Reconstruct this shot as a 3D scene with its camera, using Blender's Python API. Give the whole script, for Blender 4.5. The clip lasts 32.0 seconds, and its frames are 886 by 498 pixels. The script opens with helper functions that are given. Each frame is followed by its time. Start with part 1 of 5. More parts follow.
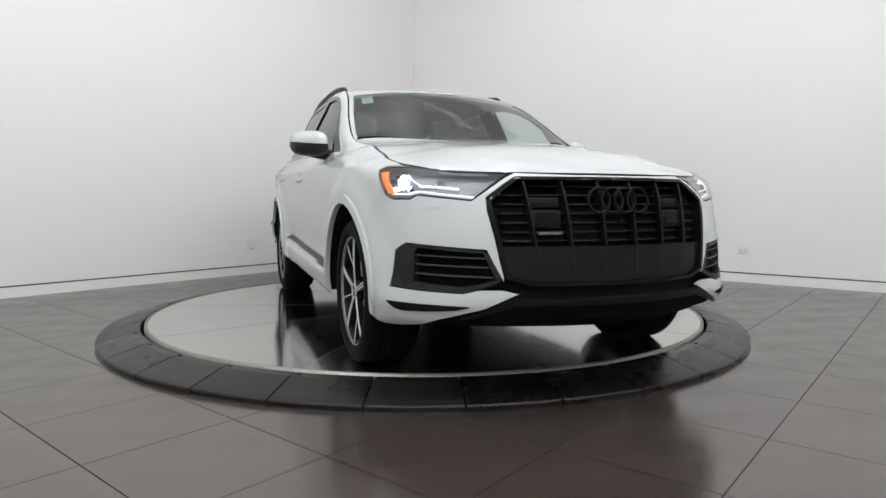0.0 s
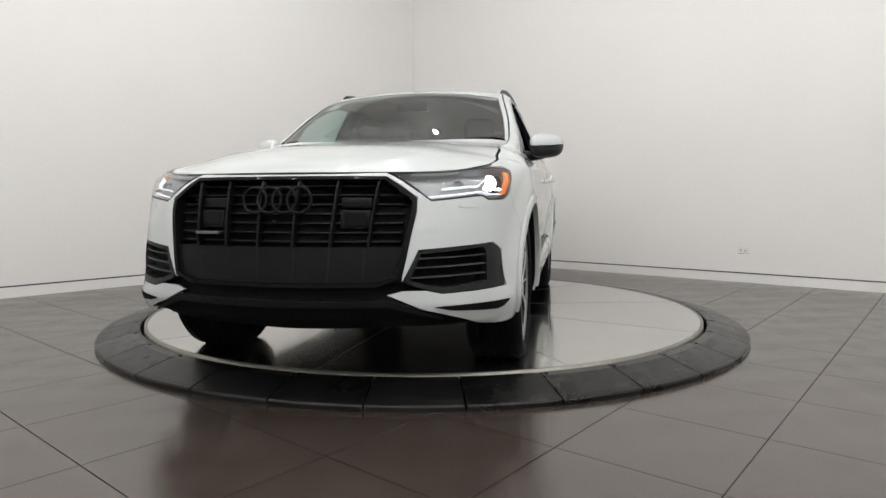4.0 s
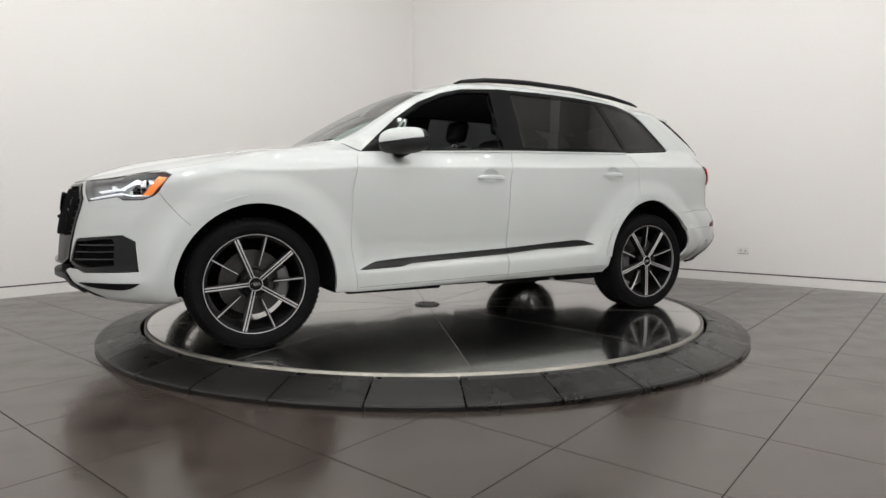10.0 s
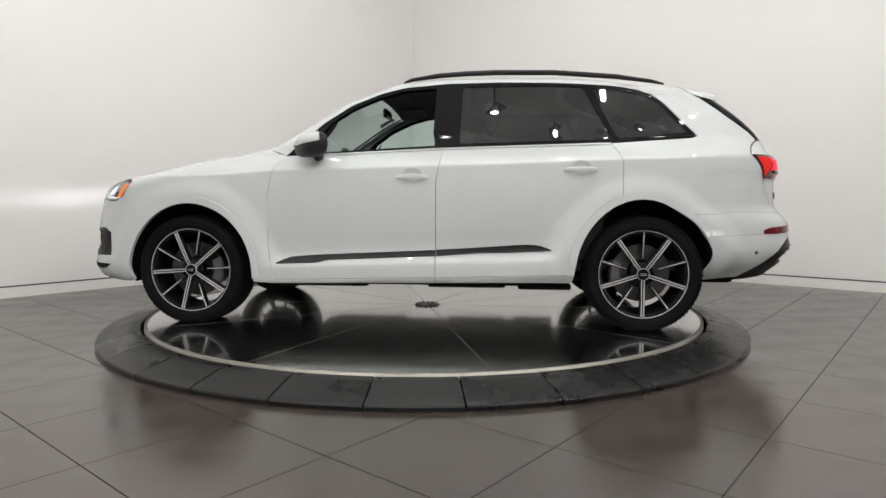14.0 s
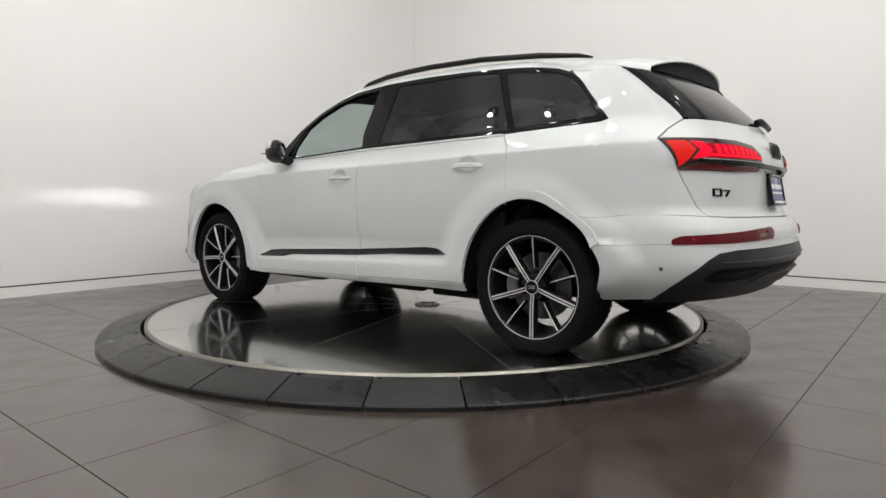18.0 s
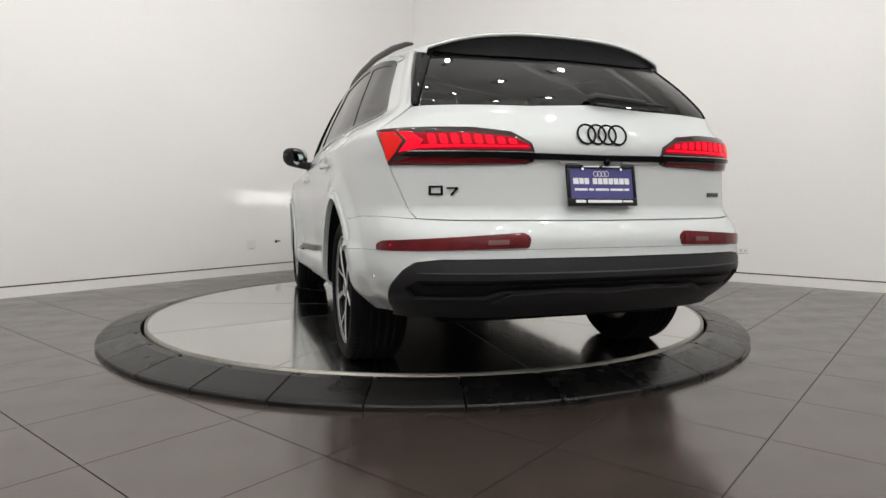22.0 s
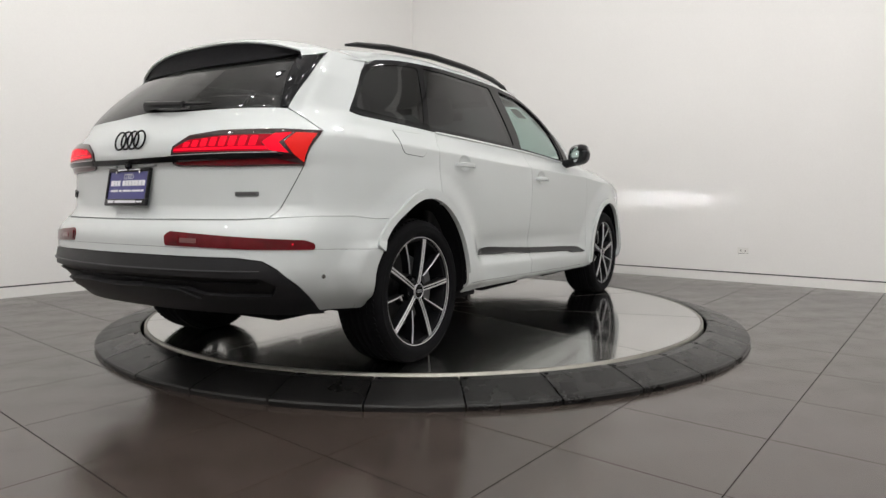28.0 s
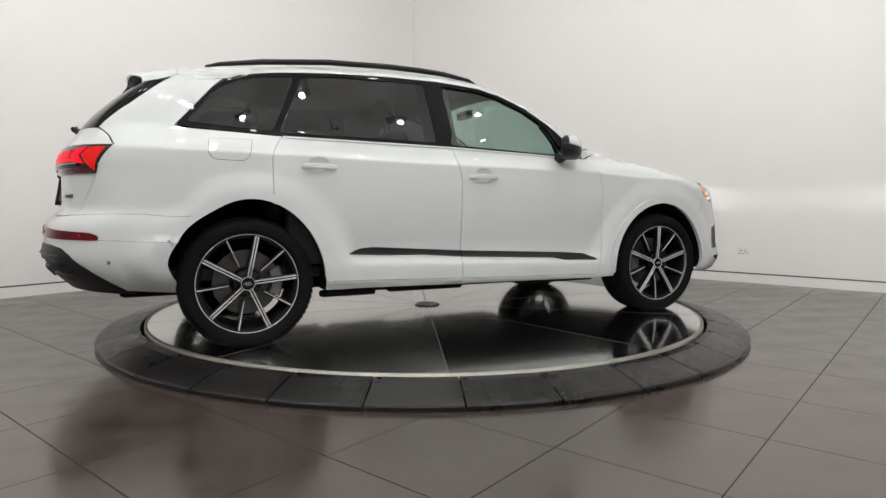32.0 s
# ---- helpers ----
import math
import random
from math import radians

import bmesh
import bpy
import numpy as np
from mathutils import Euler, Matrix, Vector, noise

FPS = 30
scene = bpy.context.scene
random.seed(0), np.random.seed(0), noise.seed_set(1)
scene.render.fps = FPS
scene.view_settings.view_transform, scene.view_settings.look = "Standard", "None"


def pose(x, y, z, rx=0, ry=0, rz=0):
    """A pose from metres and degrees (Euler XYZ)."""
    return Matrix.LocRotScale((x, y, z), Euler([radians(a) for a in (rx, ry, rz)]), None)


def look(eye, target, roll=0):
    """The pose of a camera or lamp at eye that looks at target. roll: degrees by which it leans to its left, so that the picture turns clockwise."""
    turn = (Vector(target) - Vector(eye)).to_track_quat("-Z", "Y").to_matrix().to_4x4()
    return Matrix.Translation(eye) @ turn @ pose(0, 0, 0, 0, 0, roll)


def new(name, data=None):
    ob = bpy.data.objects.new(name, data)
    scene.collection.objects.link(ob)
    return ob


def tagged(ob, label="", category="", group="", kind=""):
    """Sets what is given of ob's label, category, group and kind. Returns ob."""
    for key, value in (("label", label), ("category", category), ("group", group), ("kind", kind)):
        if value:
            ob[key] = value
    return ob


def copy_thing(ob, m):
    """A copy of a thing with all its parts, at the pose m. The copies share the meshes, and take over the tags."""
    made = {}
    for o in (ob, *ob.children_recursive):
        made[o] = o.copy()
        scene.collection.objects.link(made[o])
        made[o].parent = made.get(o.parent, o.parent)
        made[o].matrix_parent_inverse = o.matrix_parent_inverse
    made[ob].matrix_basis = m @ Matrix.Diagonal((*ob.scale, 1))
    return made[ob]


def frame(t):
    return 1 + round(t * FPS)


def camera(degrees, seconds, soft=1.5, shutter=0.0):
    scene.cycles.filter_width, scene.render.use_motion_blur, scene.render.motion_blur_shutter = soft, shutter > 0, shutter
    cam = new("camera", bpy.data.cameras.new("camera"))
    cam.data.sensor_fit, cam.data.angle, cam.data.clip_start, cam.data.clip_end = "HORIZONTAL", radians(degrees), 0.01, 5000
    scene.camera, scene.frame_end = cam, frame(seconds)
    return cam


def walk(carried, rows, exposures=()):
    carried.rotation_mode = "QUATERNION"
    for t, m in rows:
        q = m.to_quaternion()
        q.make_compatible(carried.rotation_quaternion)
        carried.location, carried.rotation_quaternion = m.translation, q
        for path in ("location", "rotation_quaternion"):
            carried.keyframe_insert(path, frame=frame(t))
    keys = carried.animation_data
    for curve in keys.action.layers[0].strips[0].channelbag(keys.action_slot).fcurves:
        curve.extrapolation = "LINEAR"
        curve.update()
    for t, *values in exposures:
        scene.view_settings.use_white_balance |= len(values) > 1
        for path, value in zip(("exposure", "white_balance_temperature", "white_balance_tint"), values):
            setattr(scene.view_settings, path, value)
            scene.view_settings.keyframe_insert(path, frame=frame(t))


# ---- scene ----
cam = camera(71.17, 32.0, soft=1.5)
EYE = look((0.0, -4.9144, 0.8040), (0.1296, 0.0705, 0.4390))
walk(cam, [(0.0, EYE), (32.0, EYE)], exposures=((0.0, 0.05, 6150, 8), (1.2, 0.05, 6150, 8), (2.0, -0.04, 6380, 9), (3.3, 0.0, 6400, 9), (5.3, 0.0, 6500, 10), (32.0, 0.0, 6500, 10)))

# ---- light: spotlights under the ceiling of a closed white hall ----
FLOOR_Z = -0.087
TURN = radians(48.92)
ROOM = Matrix.Rotation(TURN, 4, "Z")
WALL_A, WALL_B, BACK_A, BACK_B, CEIL = 3.84, 3.64, -6.2, -6.2, 5.2


def room(a, b, z=0.0):
    """A point from the hall's own axes (along its walls) to the world."""
    return ROOM @ Vector((a, b, z))


world = bpy.data.worlds.new("world")
scene.world = world
world.use_nodes = True
world.node_tree.nodes["Background"].inputs[0].default_value = (0.9, 0.95, 1.0, 1)
world.node_tree.nodes["Background"].inputs[1].default_value = 0.02


# ---- materials ----
def shade(name, colour, rough=0.5, metal=0.0, grain=0.0, grain_scale=40.0, stain=0.0, stain_scale=1.5, bump=0.0, coat=0.0, spread=0.0,
          emit=None, power=0.0, alpha=None, trans=0.0, ior=1.45, rough_var=0.0, spec=0.5, by_object=0.0, rough_by_object=0.0):
    """A surface with grain and larger stains in colour and roughness, and fine relief."""
    m = bpy.data.materials.new(name)
    m.use_nodes = True
    nt = m.node_tree
    b = nt.nodes["Principled BSDF"]
    b.inputs["Base Color"].default_value = (*colour, 1)
    b.inputs["Roughness"].default_value = rough
    b.inputs["Metallic"].default_value = metal
    b.inputs["Coat Weight"].default_value = coat
    b.inputs["Coat Roughness"].default_value = 0.03
    b.inputs["Transmission Weight"].default_value = trans
    b.inputs["IOR"].default_value = ior
    b.inputs["Specular IOR Level"].default_value = spec
    if emit:
        b.inputs["Emission Color"].default_value = (*emit, 1)
        b.inputs["Emission Strength"].default_value = power
    if alpha is not None:
        b.inputs["Alpha"].default_value = alpha
    if not (grain or stain or bump or rough_var or by_object):
        return m
    co = nt.nodes.new("ShaderNodeTexCoord")
    fine, wide = nt.nodes.new("ShaderNodeTexNoise"), nt.nodes.new("ShaderNodeTexNoise")
    fine.inputs["Scale"].default_value, wide.inputs["Scale"].default_value = grain_scale, stain_scale
    fine.inputs["Detail"].default_value, wide.inputs["Detail"].default_value = 6, 5
    nt.links.new(co.outputs["Object"], fine.inputs["Vector"])
    nt.links.new(co.outputs["Object"], wide.inputs["Vector"])

    def around(source, amount):
        r = nt.nodes.new("ShaderNodeMapRange")
        r.inputs["From Min"].default_value, r.inputs["From Max"].default_value = 0.3, 0.7
        r.inputs["To Min"].default_value, r.inputs["To Max"].default_value = 1 - amount, 1 + amount
        nt.links.new(source, r.inputs["Value"])
        return r.outputs[0]

    def times(a, c):
        n = nt.nodes.new("ShaderNodeMath")
        n.operation = "MULTIPLY"
        nt.links.new(a, n.inputs[0])
        if isinstance(c, float):
            n.inputs[1].default_value = c
        else:
            nt.links.new(c, n.inputs[1])
        return n.outputs[0]
    k = times(around(fine.outputs["Fac"], grain), around(wide.outputs["Fac"], stain))
    if by_object:
        info = nt.nodes.new("ShaderNodeObjectInfo")
        r = nt.nodes.new("ShaderNodeMapRange")
        r.inputs["To Min"].default_value, r.inputs["To Max"].default_value = 1 - by_object, 1 + by_object
        nt.links.new(info.outputs["Random"], r.inputs["Value"])
        k = times(k, r.outputs[0])
    mix = nt.nodes.new("ShaderNodeVectorMath")
    mix.operation = "SCALE"
    mix.inputs[0].default_value = colour
    nt.links.new(k, mix.inputs["Scale"])
    nt.links.new(mix.outputs[0], b.inputs["Base Color"])
    if rough_var:
        k = times(around(wide.outputs["Fac"], rough_var), float(rough))
        if rough_by_object:
            r = nt.nodes.new("ShaderNodeMapRange")
            r.inputs["To Min"].default_value, r.inputs["To Max"].default_value = 1 - rough_by_object, 1 + rough_by_object
            nt.links.new(info.outputs["Random"], r.inputs["Value"])
            k = times(k, r.outputs[0])
        nt.links.new(k, b.inputs["Roughness"])
    if bump:
        n = nt.nodes.new("ShaderNodeBump")
        n.inputs["Strength"].default_value, n.inputs["Distance"].default_value = bump, 0.002
        nt.links.new(fine.outputs["Fac"], n.inputs["Height"])
        nt.links.new(n.outputs[0], b.inputs["Normal"])
    return m


WALL = shade("wall_paint", (.80, .79, .775), .85, grain=.012, grain_scale=60, stain=.012, stain_scale=.6, bump=.05)
# unseen walls, kept pale to bounce fill light onto the car
WALL_BACK = shade("unseen_wall_paint", (.70, .69, .68), .85, grain=.03, stain=.06, stain_scale=.4)
PLATE_PAINT = shade("wall_plate_plastic", (.74, .73, .70), .4, grain=.02)
CEILING = shade("ceiling_paint", (.82, .82, .81), .8, grain=.05, stain=.08, stain_scale=.5)
BASE = shade("baseboard_paint", (.80, .79, .77), .6, grain=.02, stain=.02)
GAP = shade("shadow_gap_metal", (.06, .06, .06), .6, grain=.1)
TILE = shade("porcelain_tile", (.051, .0390, .0330), .21, spec=.75, ior=1.65, grain=.06, grain_scale=60, stain=.14, stain_scale=4.5, rough_var=.3, by_object=.06)
GROUT = shade("grout", (.05, .047, .044), .9, grain=.2)
STEEL = shade("turntable_steel", (.55, .54, .51), .19, metal=1.0, coat=1.0, grain=.04, grain_scale=90, stain=.10, stain_scale=1.6, rough_var=.10, by_object=.18, rough_by_object=.3)
ani = STEEL.node_tree.nodes["Principled BSDF"]
ani.inputs["Anisotropic"].default_value = .6
ani.inputs["Coat Roughness"].default_value = .07
brush = STEEL.node_tree.nodes.new("ShaderNodeVectorTransform")
brush.vector_type, brush.convert_from, brush.convert_to = "VECTOR", "OBJECT", "WORLD"
brush.inputs[0].default_value = (.95, .31, 0)
STEEL.node_tree.links.new(brush.outputs[0], ani.inputs["Tangent"])
SEAM_GLINT = shade("seam_glint_steel", (.22, .215, .20), .5, metal=1.0, grain=.2, grain_scale=25, stain=.3, stain_scale=4)
STEEL_EDGE = shade("steel_rim", (.25, .245, .235), .45, metal=1.0, grain=.08, grain_scale=30, stain=.1)
RIM_STEEL = shade("worn_rim_steel", (.32, .31, .28), .5, metal=1.0, grain=.1, grain_scale=30, stain=.2)
RUBBER = shade("rubber_mat", (.0095, .0092, .009), .30, spec=.30, grain=.25, grain_scale=160, stain=.3, stain_scale=7, bump=.3, rough_var=.15, by_object=.22, rough_by_object=.15)
PAINT = shade("white_car_paint", (.525, .555, .555), .45, spec=.3, coat=1.0, grain=.004, grain_scale=300)
BLACK_GLOSS = shade("gloss_black_trim", (.006, .006, .007), .05, spec=.15)
BLACK_SATIN = shade("satin_black_trim", (.011, .011, .012), .34, spec=.25, grain=.1, grain_scale=150, bump=.05)
PLASTIC = shade("textured_black_plastic", (.016, .016, .0175), .42, spec=.28, grain=.12, grain_scale=400, bump=.2)
DARK = shade("underbody_black", (.006, .006, .007), .8, spec=.15, grain=.2)
TYRE = shade("tyre_rubber", (.006, .006, .007), .7, spec=.1, grain=.15, grain_scale=90, stain=.2, stain_scale=6, bump=.15)
ALLOY = shade("machined_alloy", (.62, .62, .63), .35, metal=.45, grain=.03, grain_scale=200)
RIM_DARK = shade("anthracite_rim", (.007, .007, .008), .35, spec=.2)


def glass(name, tint, ior=1.5, rough=0.0, dust=.18):
    """Clear or tinted glass: light passes straight, gloss by Fresnel."""
    m = bpy.data.materials.new(name)
    m.use_nodes = True
    nt = m.node_tree
    nt.nodes.remove(nt.nodes["Principled BSDF"])
    clear, gloss, haze, film_mix, mix, face = (nt.nodes.new("ShaderNode" + k) for k in ("BsdfTransparent", "BsdfGlossy", "BsdfGlossy", "MixShader", "MixShader", "LayerWeight"))
    # a thin film of dust spreads part of the reflection
    haze.inputs["Roughness"].default_value, film_mix.inputs[0].default_value = .30, dust
    nt.links.new(gloss.outputs[0], film_mix.inputs[1])
    nt.links.new(haze.outputs[0], film_mix.inputs[2])
    clear.inputs["Color"].default_value = (*tint, 1)
    gloss.inputs["Roughness"].default_value = rough
    face.inputs["Blend"].default_value = 0.5
    f0 = ((ior - 1) / (ior + 1)) ** 2
    p, k = nt.nodes.new("ShaderNodeMath"), nt.nodes.new("ShaderNodeMath")
    p.operation, k.operation = "POWER", "MULTIPLY_ADD"
    p.inputs[1].default_value, k.inputs[1].default_value, k.inputs[2].default_value = 5, 1 - f0, f0
    nt.links.new(face.outputs["Facing"], p.inputs[0])
    nt.links.new(p.outputs[0], k.inputs[0])
    nt.links.new(k.outputs[0], mix.inputs[0])
    nt.links.new(clear.outputs[0], mix.inputs[1])
    nt.links.new(film_mix.outputs[0], mix.inputs[2])
    nt.links.new(mix.outputs[0], nt.nodes["Material Output"].inputs["Surface"])
    return m


CLEAR = glass("clear_lens", (.95, .96, .97), dust=.06)
SCREEN_GLASS = glass("windscreen_glass", (.60, .72, .69), 2.4)
GREEN_GLASS = glass("side_glass_clear", (.62, .78, .73), 1.7)
PRIVACY = glass("privacy_glass", (.04, .042, .046), 1.58)
RED_LENS = shade("red_lens", (.10, .002, .005), .10, spec=.35, grain=.2, grain_scale=14)
RED_DARK = shade("dark_red_lens", (.022, .001, .003), .10, spec=.3, coat=.5)
RED_GLOW = shade("red_lamp", (.30, .002, .006), .25, spec=.1, emit=(1.0, .004, .030), power=.85)
RED_FIELD = shade("red_lamp_field", (.12, .001, .004), .25, spec=.1, emit=(1.0, .002, .030), power=.27, grain=.2, grain_scale=30)
RED_WARM = shade("red_orange_lamp", (.45, .01, .01), .25, spec=.15, emit=(1.0, .022, .014), power=.30)
ORANGE = shade("orange_marker", (.85, .20, .02), .25, coat=.6, emit=(1.0, .22, .01), power=.28)
HEAD_GLOW = shade("headlight_lamp", (.9, .9, .9), .3, emit=(.93, .97, 1.0), power=60.0)
BEAM = shade("low_beam_emitter", (.9, .9, .9), .3, emit=(.95, .98, 1.0), power=34000.0)
DRL = shade("white_light_guide", (.72, .74, .76), .3, coat=.6, emit=(.95, .97, 1.0), power=.6)
CHROME = shade("chrome", (.75, .75, .76), .1, metal=1.0)
REFLECTOR = shade("lamp_reflector", (.55, .56, .58), .16, metal=1.0)
LAMP_DARK = shade("lamp_housing", (.23, .235, .245), .30, metal=.5, coat=.3)
GRILLE_BLACK = shade("matt_black_grille", (.006, .006, .0065), .38, spec=.2)
# lighter grey that paints in the light caught by black plastic edges
LIT_EDGE = shade("lit_edge_grey_plastic", (.05, .05, .055), .4)
PLATE_GLOW = shade("plate_lamp_lens", (.4, .41, .42), .3)
INTERIOR = shade("black_interior", (.014, .014, .015), .6, grain=.15, grain_scale=60)
LEATHER = shade("black_leather", (.02, .02, .021), .45, grain=.15, grain_scale=120, bump=.2)
HEADLINER = shade("grey_headliner", (.12, .12, .12), .9, grain=.1)
MIRROR = shade("mirror_glass", (.8, .82, .84), .02, metal=1.0)
PLATE_BLUE = shade("blue_plate", (.045, .045, .20), .35, coat=.4, grain=.03)
PLATE_WHITE = shade("white_print", (.75, .75, .78), .5)
BRAKE = shade("brake_steel", (.08, .08, .08), .35, metal=1.0, grain=.1, grain_scale=80)
CALIPER = shade("grey_caliper", (.16, .16, .165), .45, metal=.6)
STICKER = shade("white_sticker", (.62, .68, .68), .6)
STICKER_INK = shade("sticker_print", (.30, .36, .37), .6)
LAMP_SMOKE = shade("smoked_lamp_field", (.16, .06, .06), .2, coat=.6)


# ---- body surfaces of the car: x forward, y to its left, z up, metres ----
def curve(*pairs):
    """A smooth curve without overshoot through (x, y) pairs."""
    xs, ys = np.array(sorted(pairs), float).T
    h = np.diff(xs)
    d = np.diff(ys) / h
    m = np.zeros(len(xs))
    m[0], m[-1] = d[0], d[-1]
    for i in range(1, len(xs) - 1):
        if d[i - 1] * d[i] > 0:
            a, b = 2 * h[i] + h[i - 1], h[i] + 2 * h[i - 1]
            m[i] = (a + b) / (a / d[i - 1] + b / d[i])

    def value(x):
        x = np.clip(x, xs[0], xs[-1])
        i = np.clip(np.searchsorted(xs, x) - 1, 0, len(h) - 1)
        u = (x - xs[i]) / h[i]
        return ((1 + 2 * u) * (1 - u) ** 2 * ys[i] + u * (1 - u) ** 2 * h[i] * m[i]
                + u * u * (3 - 2 * u) * ys[i + 1] + u * u * (u - 1) * h[i] * m[i + 1])
    return value


def ease(a, b, x):
    u = np.clip((x - a) / (b - a), 0, 1)
    return u * u * (3 - 2 * u)


def plan_table():
    """The body's outline from above, from the nose round the left side to the tail, by its length s."""
    p = np.array([(2.53, -.2), (2.54, 0), (2.525, .2), (2.47, .45), (2.37, .64), (2.22, .79), (2.03, .875), (1.75, .918),
                  (1.4, .933), (.8, .935), (0, .935), (-.8, .935), (-1.4, .932), (-1.8, .927), (-2.1, .897), (-2.3, .834),
                  (-2.44, .68), (-2.525, .38), (-2.555, 0), (-2.545, -.3)])
    out = []
    for i in range(1, len(p) - 2):
        u = np.linspace(0, 1, 60, endpoint=False)[:, None]
        a, b, c, d = p[i - 1:i + 3]
        out.append(.5 * (2 * b + (c - a) * u + (2 * a - 5 * b + 4 * c - d) * u * u + (3 * b - a - 3 * c + d) * u ** 3))
    q = np.vstack(out + [p[-2:-1]])
    s = np.concatenate([[0], np.cumsum(np.hypot(*np.diff(q, axis=0).T))])
    return s, q[:, 0], q[:, 1]


PLAN_S, PLAN_X, PLAN_Y = plan_table()
S_END = PLAN_S[-1]
WIDTH = curve((.18, .84), (.255, .900), (.272, .930), (.287, .942), (.30, .945), (.375, .951), (.390, .949), (.402, .942), (.43, .925), (.455, .916), (.48, .912), (.53, .914), (.62, .926), (.75, .942), (.90, .951),
              (1.0, .952), (1.052, .952), (1.060, .951), (1.067, .947), (1.075, .940), (1.09, .929), (1.10, .923), (1.16, .898), (1.35, .815), (1.60, .69), (1.8, .6))
WIDTH_NOSE = curve((.18, .84), (.255, .882), (.285, .916), (.305, .935), (.33, .942), (.38, .946), (.40, .944), (.425, .936), (.45, .927), (.50, .919), (.58, .922), (.75, .943), (.90, .951))
WIDTH_ARCH = curve((.18, .86), (.255, .905), (.29, .940), (.36, .945), (.75, .945), (.90, .951))
WIDTH_TAIL = curve((.18, .72), (.30, .805), (.345, .845), (.40, .898), (.45, .924), (.52, .938), (.60, .944), (.75, .943), (.90, .951))
NOSE = curve((.1, -.35), (.18, -.24), (.26, -.10), (.32, -.03), (.40, 0), (.50, -.005), (.65, -.022), (.80, -.055), (.90, -.095), (.94, -.13), (1.0, -.24), (1.06, -.42), (1.12, -.75), (1.2, -1.1))
TAIL = curve((.18, .36), (.27, .19), (.36, .095), (.42, .040), (.455, .012), (.49, -.010), (.525, -.016), (.56, -.010), (.60, -.002), (.66, 0), (.70, .015), (.735, .048), (.772, .084), (.79, .092), (.96, .098), (1.02, .085), (1.07, .095),
             (1.12, .125), (1.18, .17), (1.24, .205), (1.52, .50), (1.62, .64))
REAR_IN = curve((-2.6, 1.12), (-2.44, 1.09), (-2.3, .97), (-2.15, .92), (-1.9, .90), (-1.4, .955), (-.8, 1), (2.6, 1))
FRONT_IN = curve((-.5, 1), (-.1, .996), (.2, .984), (.6, .956), (.9, .930), (1.1, .938), (1.4, .978), (1.8, 1.0), (2.6, 1.0))
EDGE = curve((2.6, .93), (2.36, .94), (2.3, .95), (2.2, .972), (2.05, 1.0), (1.74, 1.06), (1.365, 1.115), (1.18, 1.14), (1.05, 1.165), (.95, 1.19), (.86, 1.232), (.7, 1.332), (.6, 1.395),
             (.42, 1.498), (.23, 1.578), (.08, 1.627), (-.2, 1.652), (-.9, 1.647), (-1.3, 1.626), (-1.6, 1.596), (-1.95, 1.552), (-2.6, 1.53))
CENTRE = curve((2.6, .93), (2.43, .93), (2.38, .955), (2.3, .985), (2.1, 1.04), (1.9, 1.08), (1.5, 1.135), (1.25, 1.165), (1.14, 1.18), (1.08, 1.197), (.9, 1.305), (.6, 1.478), (.4, 1.577), (.2, 1.643),
               (0, 1.676), (-.3, 1.697), (-.8, 1.704), (-1.2, 1.697), (-1.6, 1.675), (-1.95, 1.622), (-2.3, 1.54))
CURL = curve((2.6, .05), (2.2, .07), (1.9, .11), (1.3, .10), (1.0, .05), (.6, .035), (.2, .04), (-.5, .05), (-1.8, .05), (-2.2, .03), (-2.6, .02))
CREASE = curve((-2.2, 1.112), (-1.7, 1.096), (-1.2, 1.085), (-.4, 1.06), (-.1, 1.055), (.4, 1.042), (.9, 1.03), (1.1, 1.015), (1.4, 1.0), (1.9, .997), (2.1, .99))
TAIL_WIDE = curve((.2, 1.0), (.34, 1.008), (.5, 1.012), (.66, 1.012), (.78, 1.004), (.90, .996), (1.0, .993), (1.25, .992), (1.4, 1.0))
NOSE_WIDE = curve((.2, 1.04), (.55, 1.048), (.68, 1.028), (.78, 1.014), (1.2, 1.010))
BLUNT = curve((0, .028), (.2, .030), (.45, .040), (.64, .028), (.79, .010), (.88, 0), (1.2, 0))
FLARE_AT = ((1.497, .34), (-1.475, .34))


def sill_rise(px):
    """How far the sill's lines climb towards the rear wheel."""
    return .030 * np.clip(.95 - px, 0, 2.0) * ease(-1.95, -1.2, px)


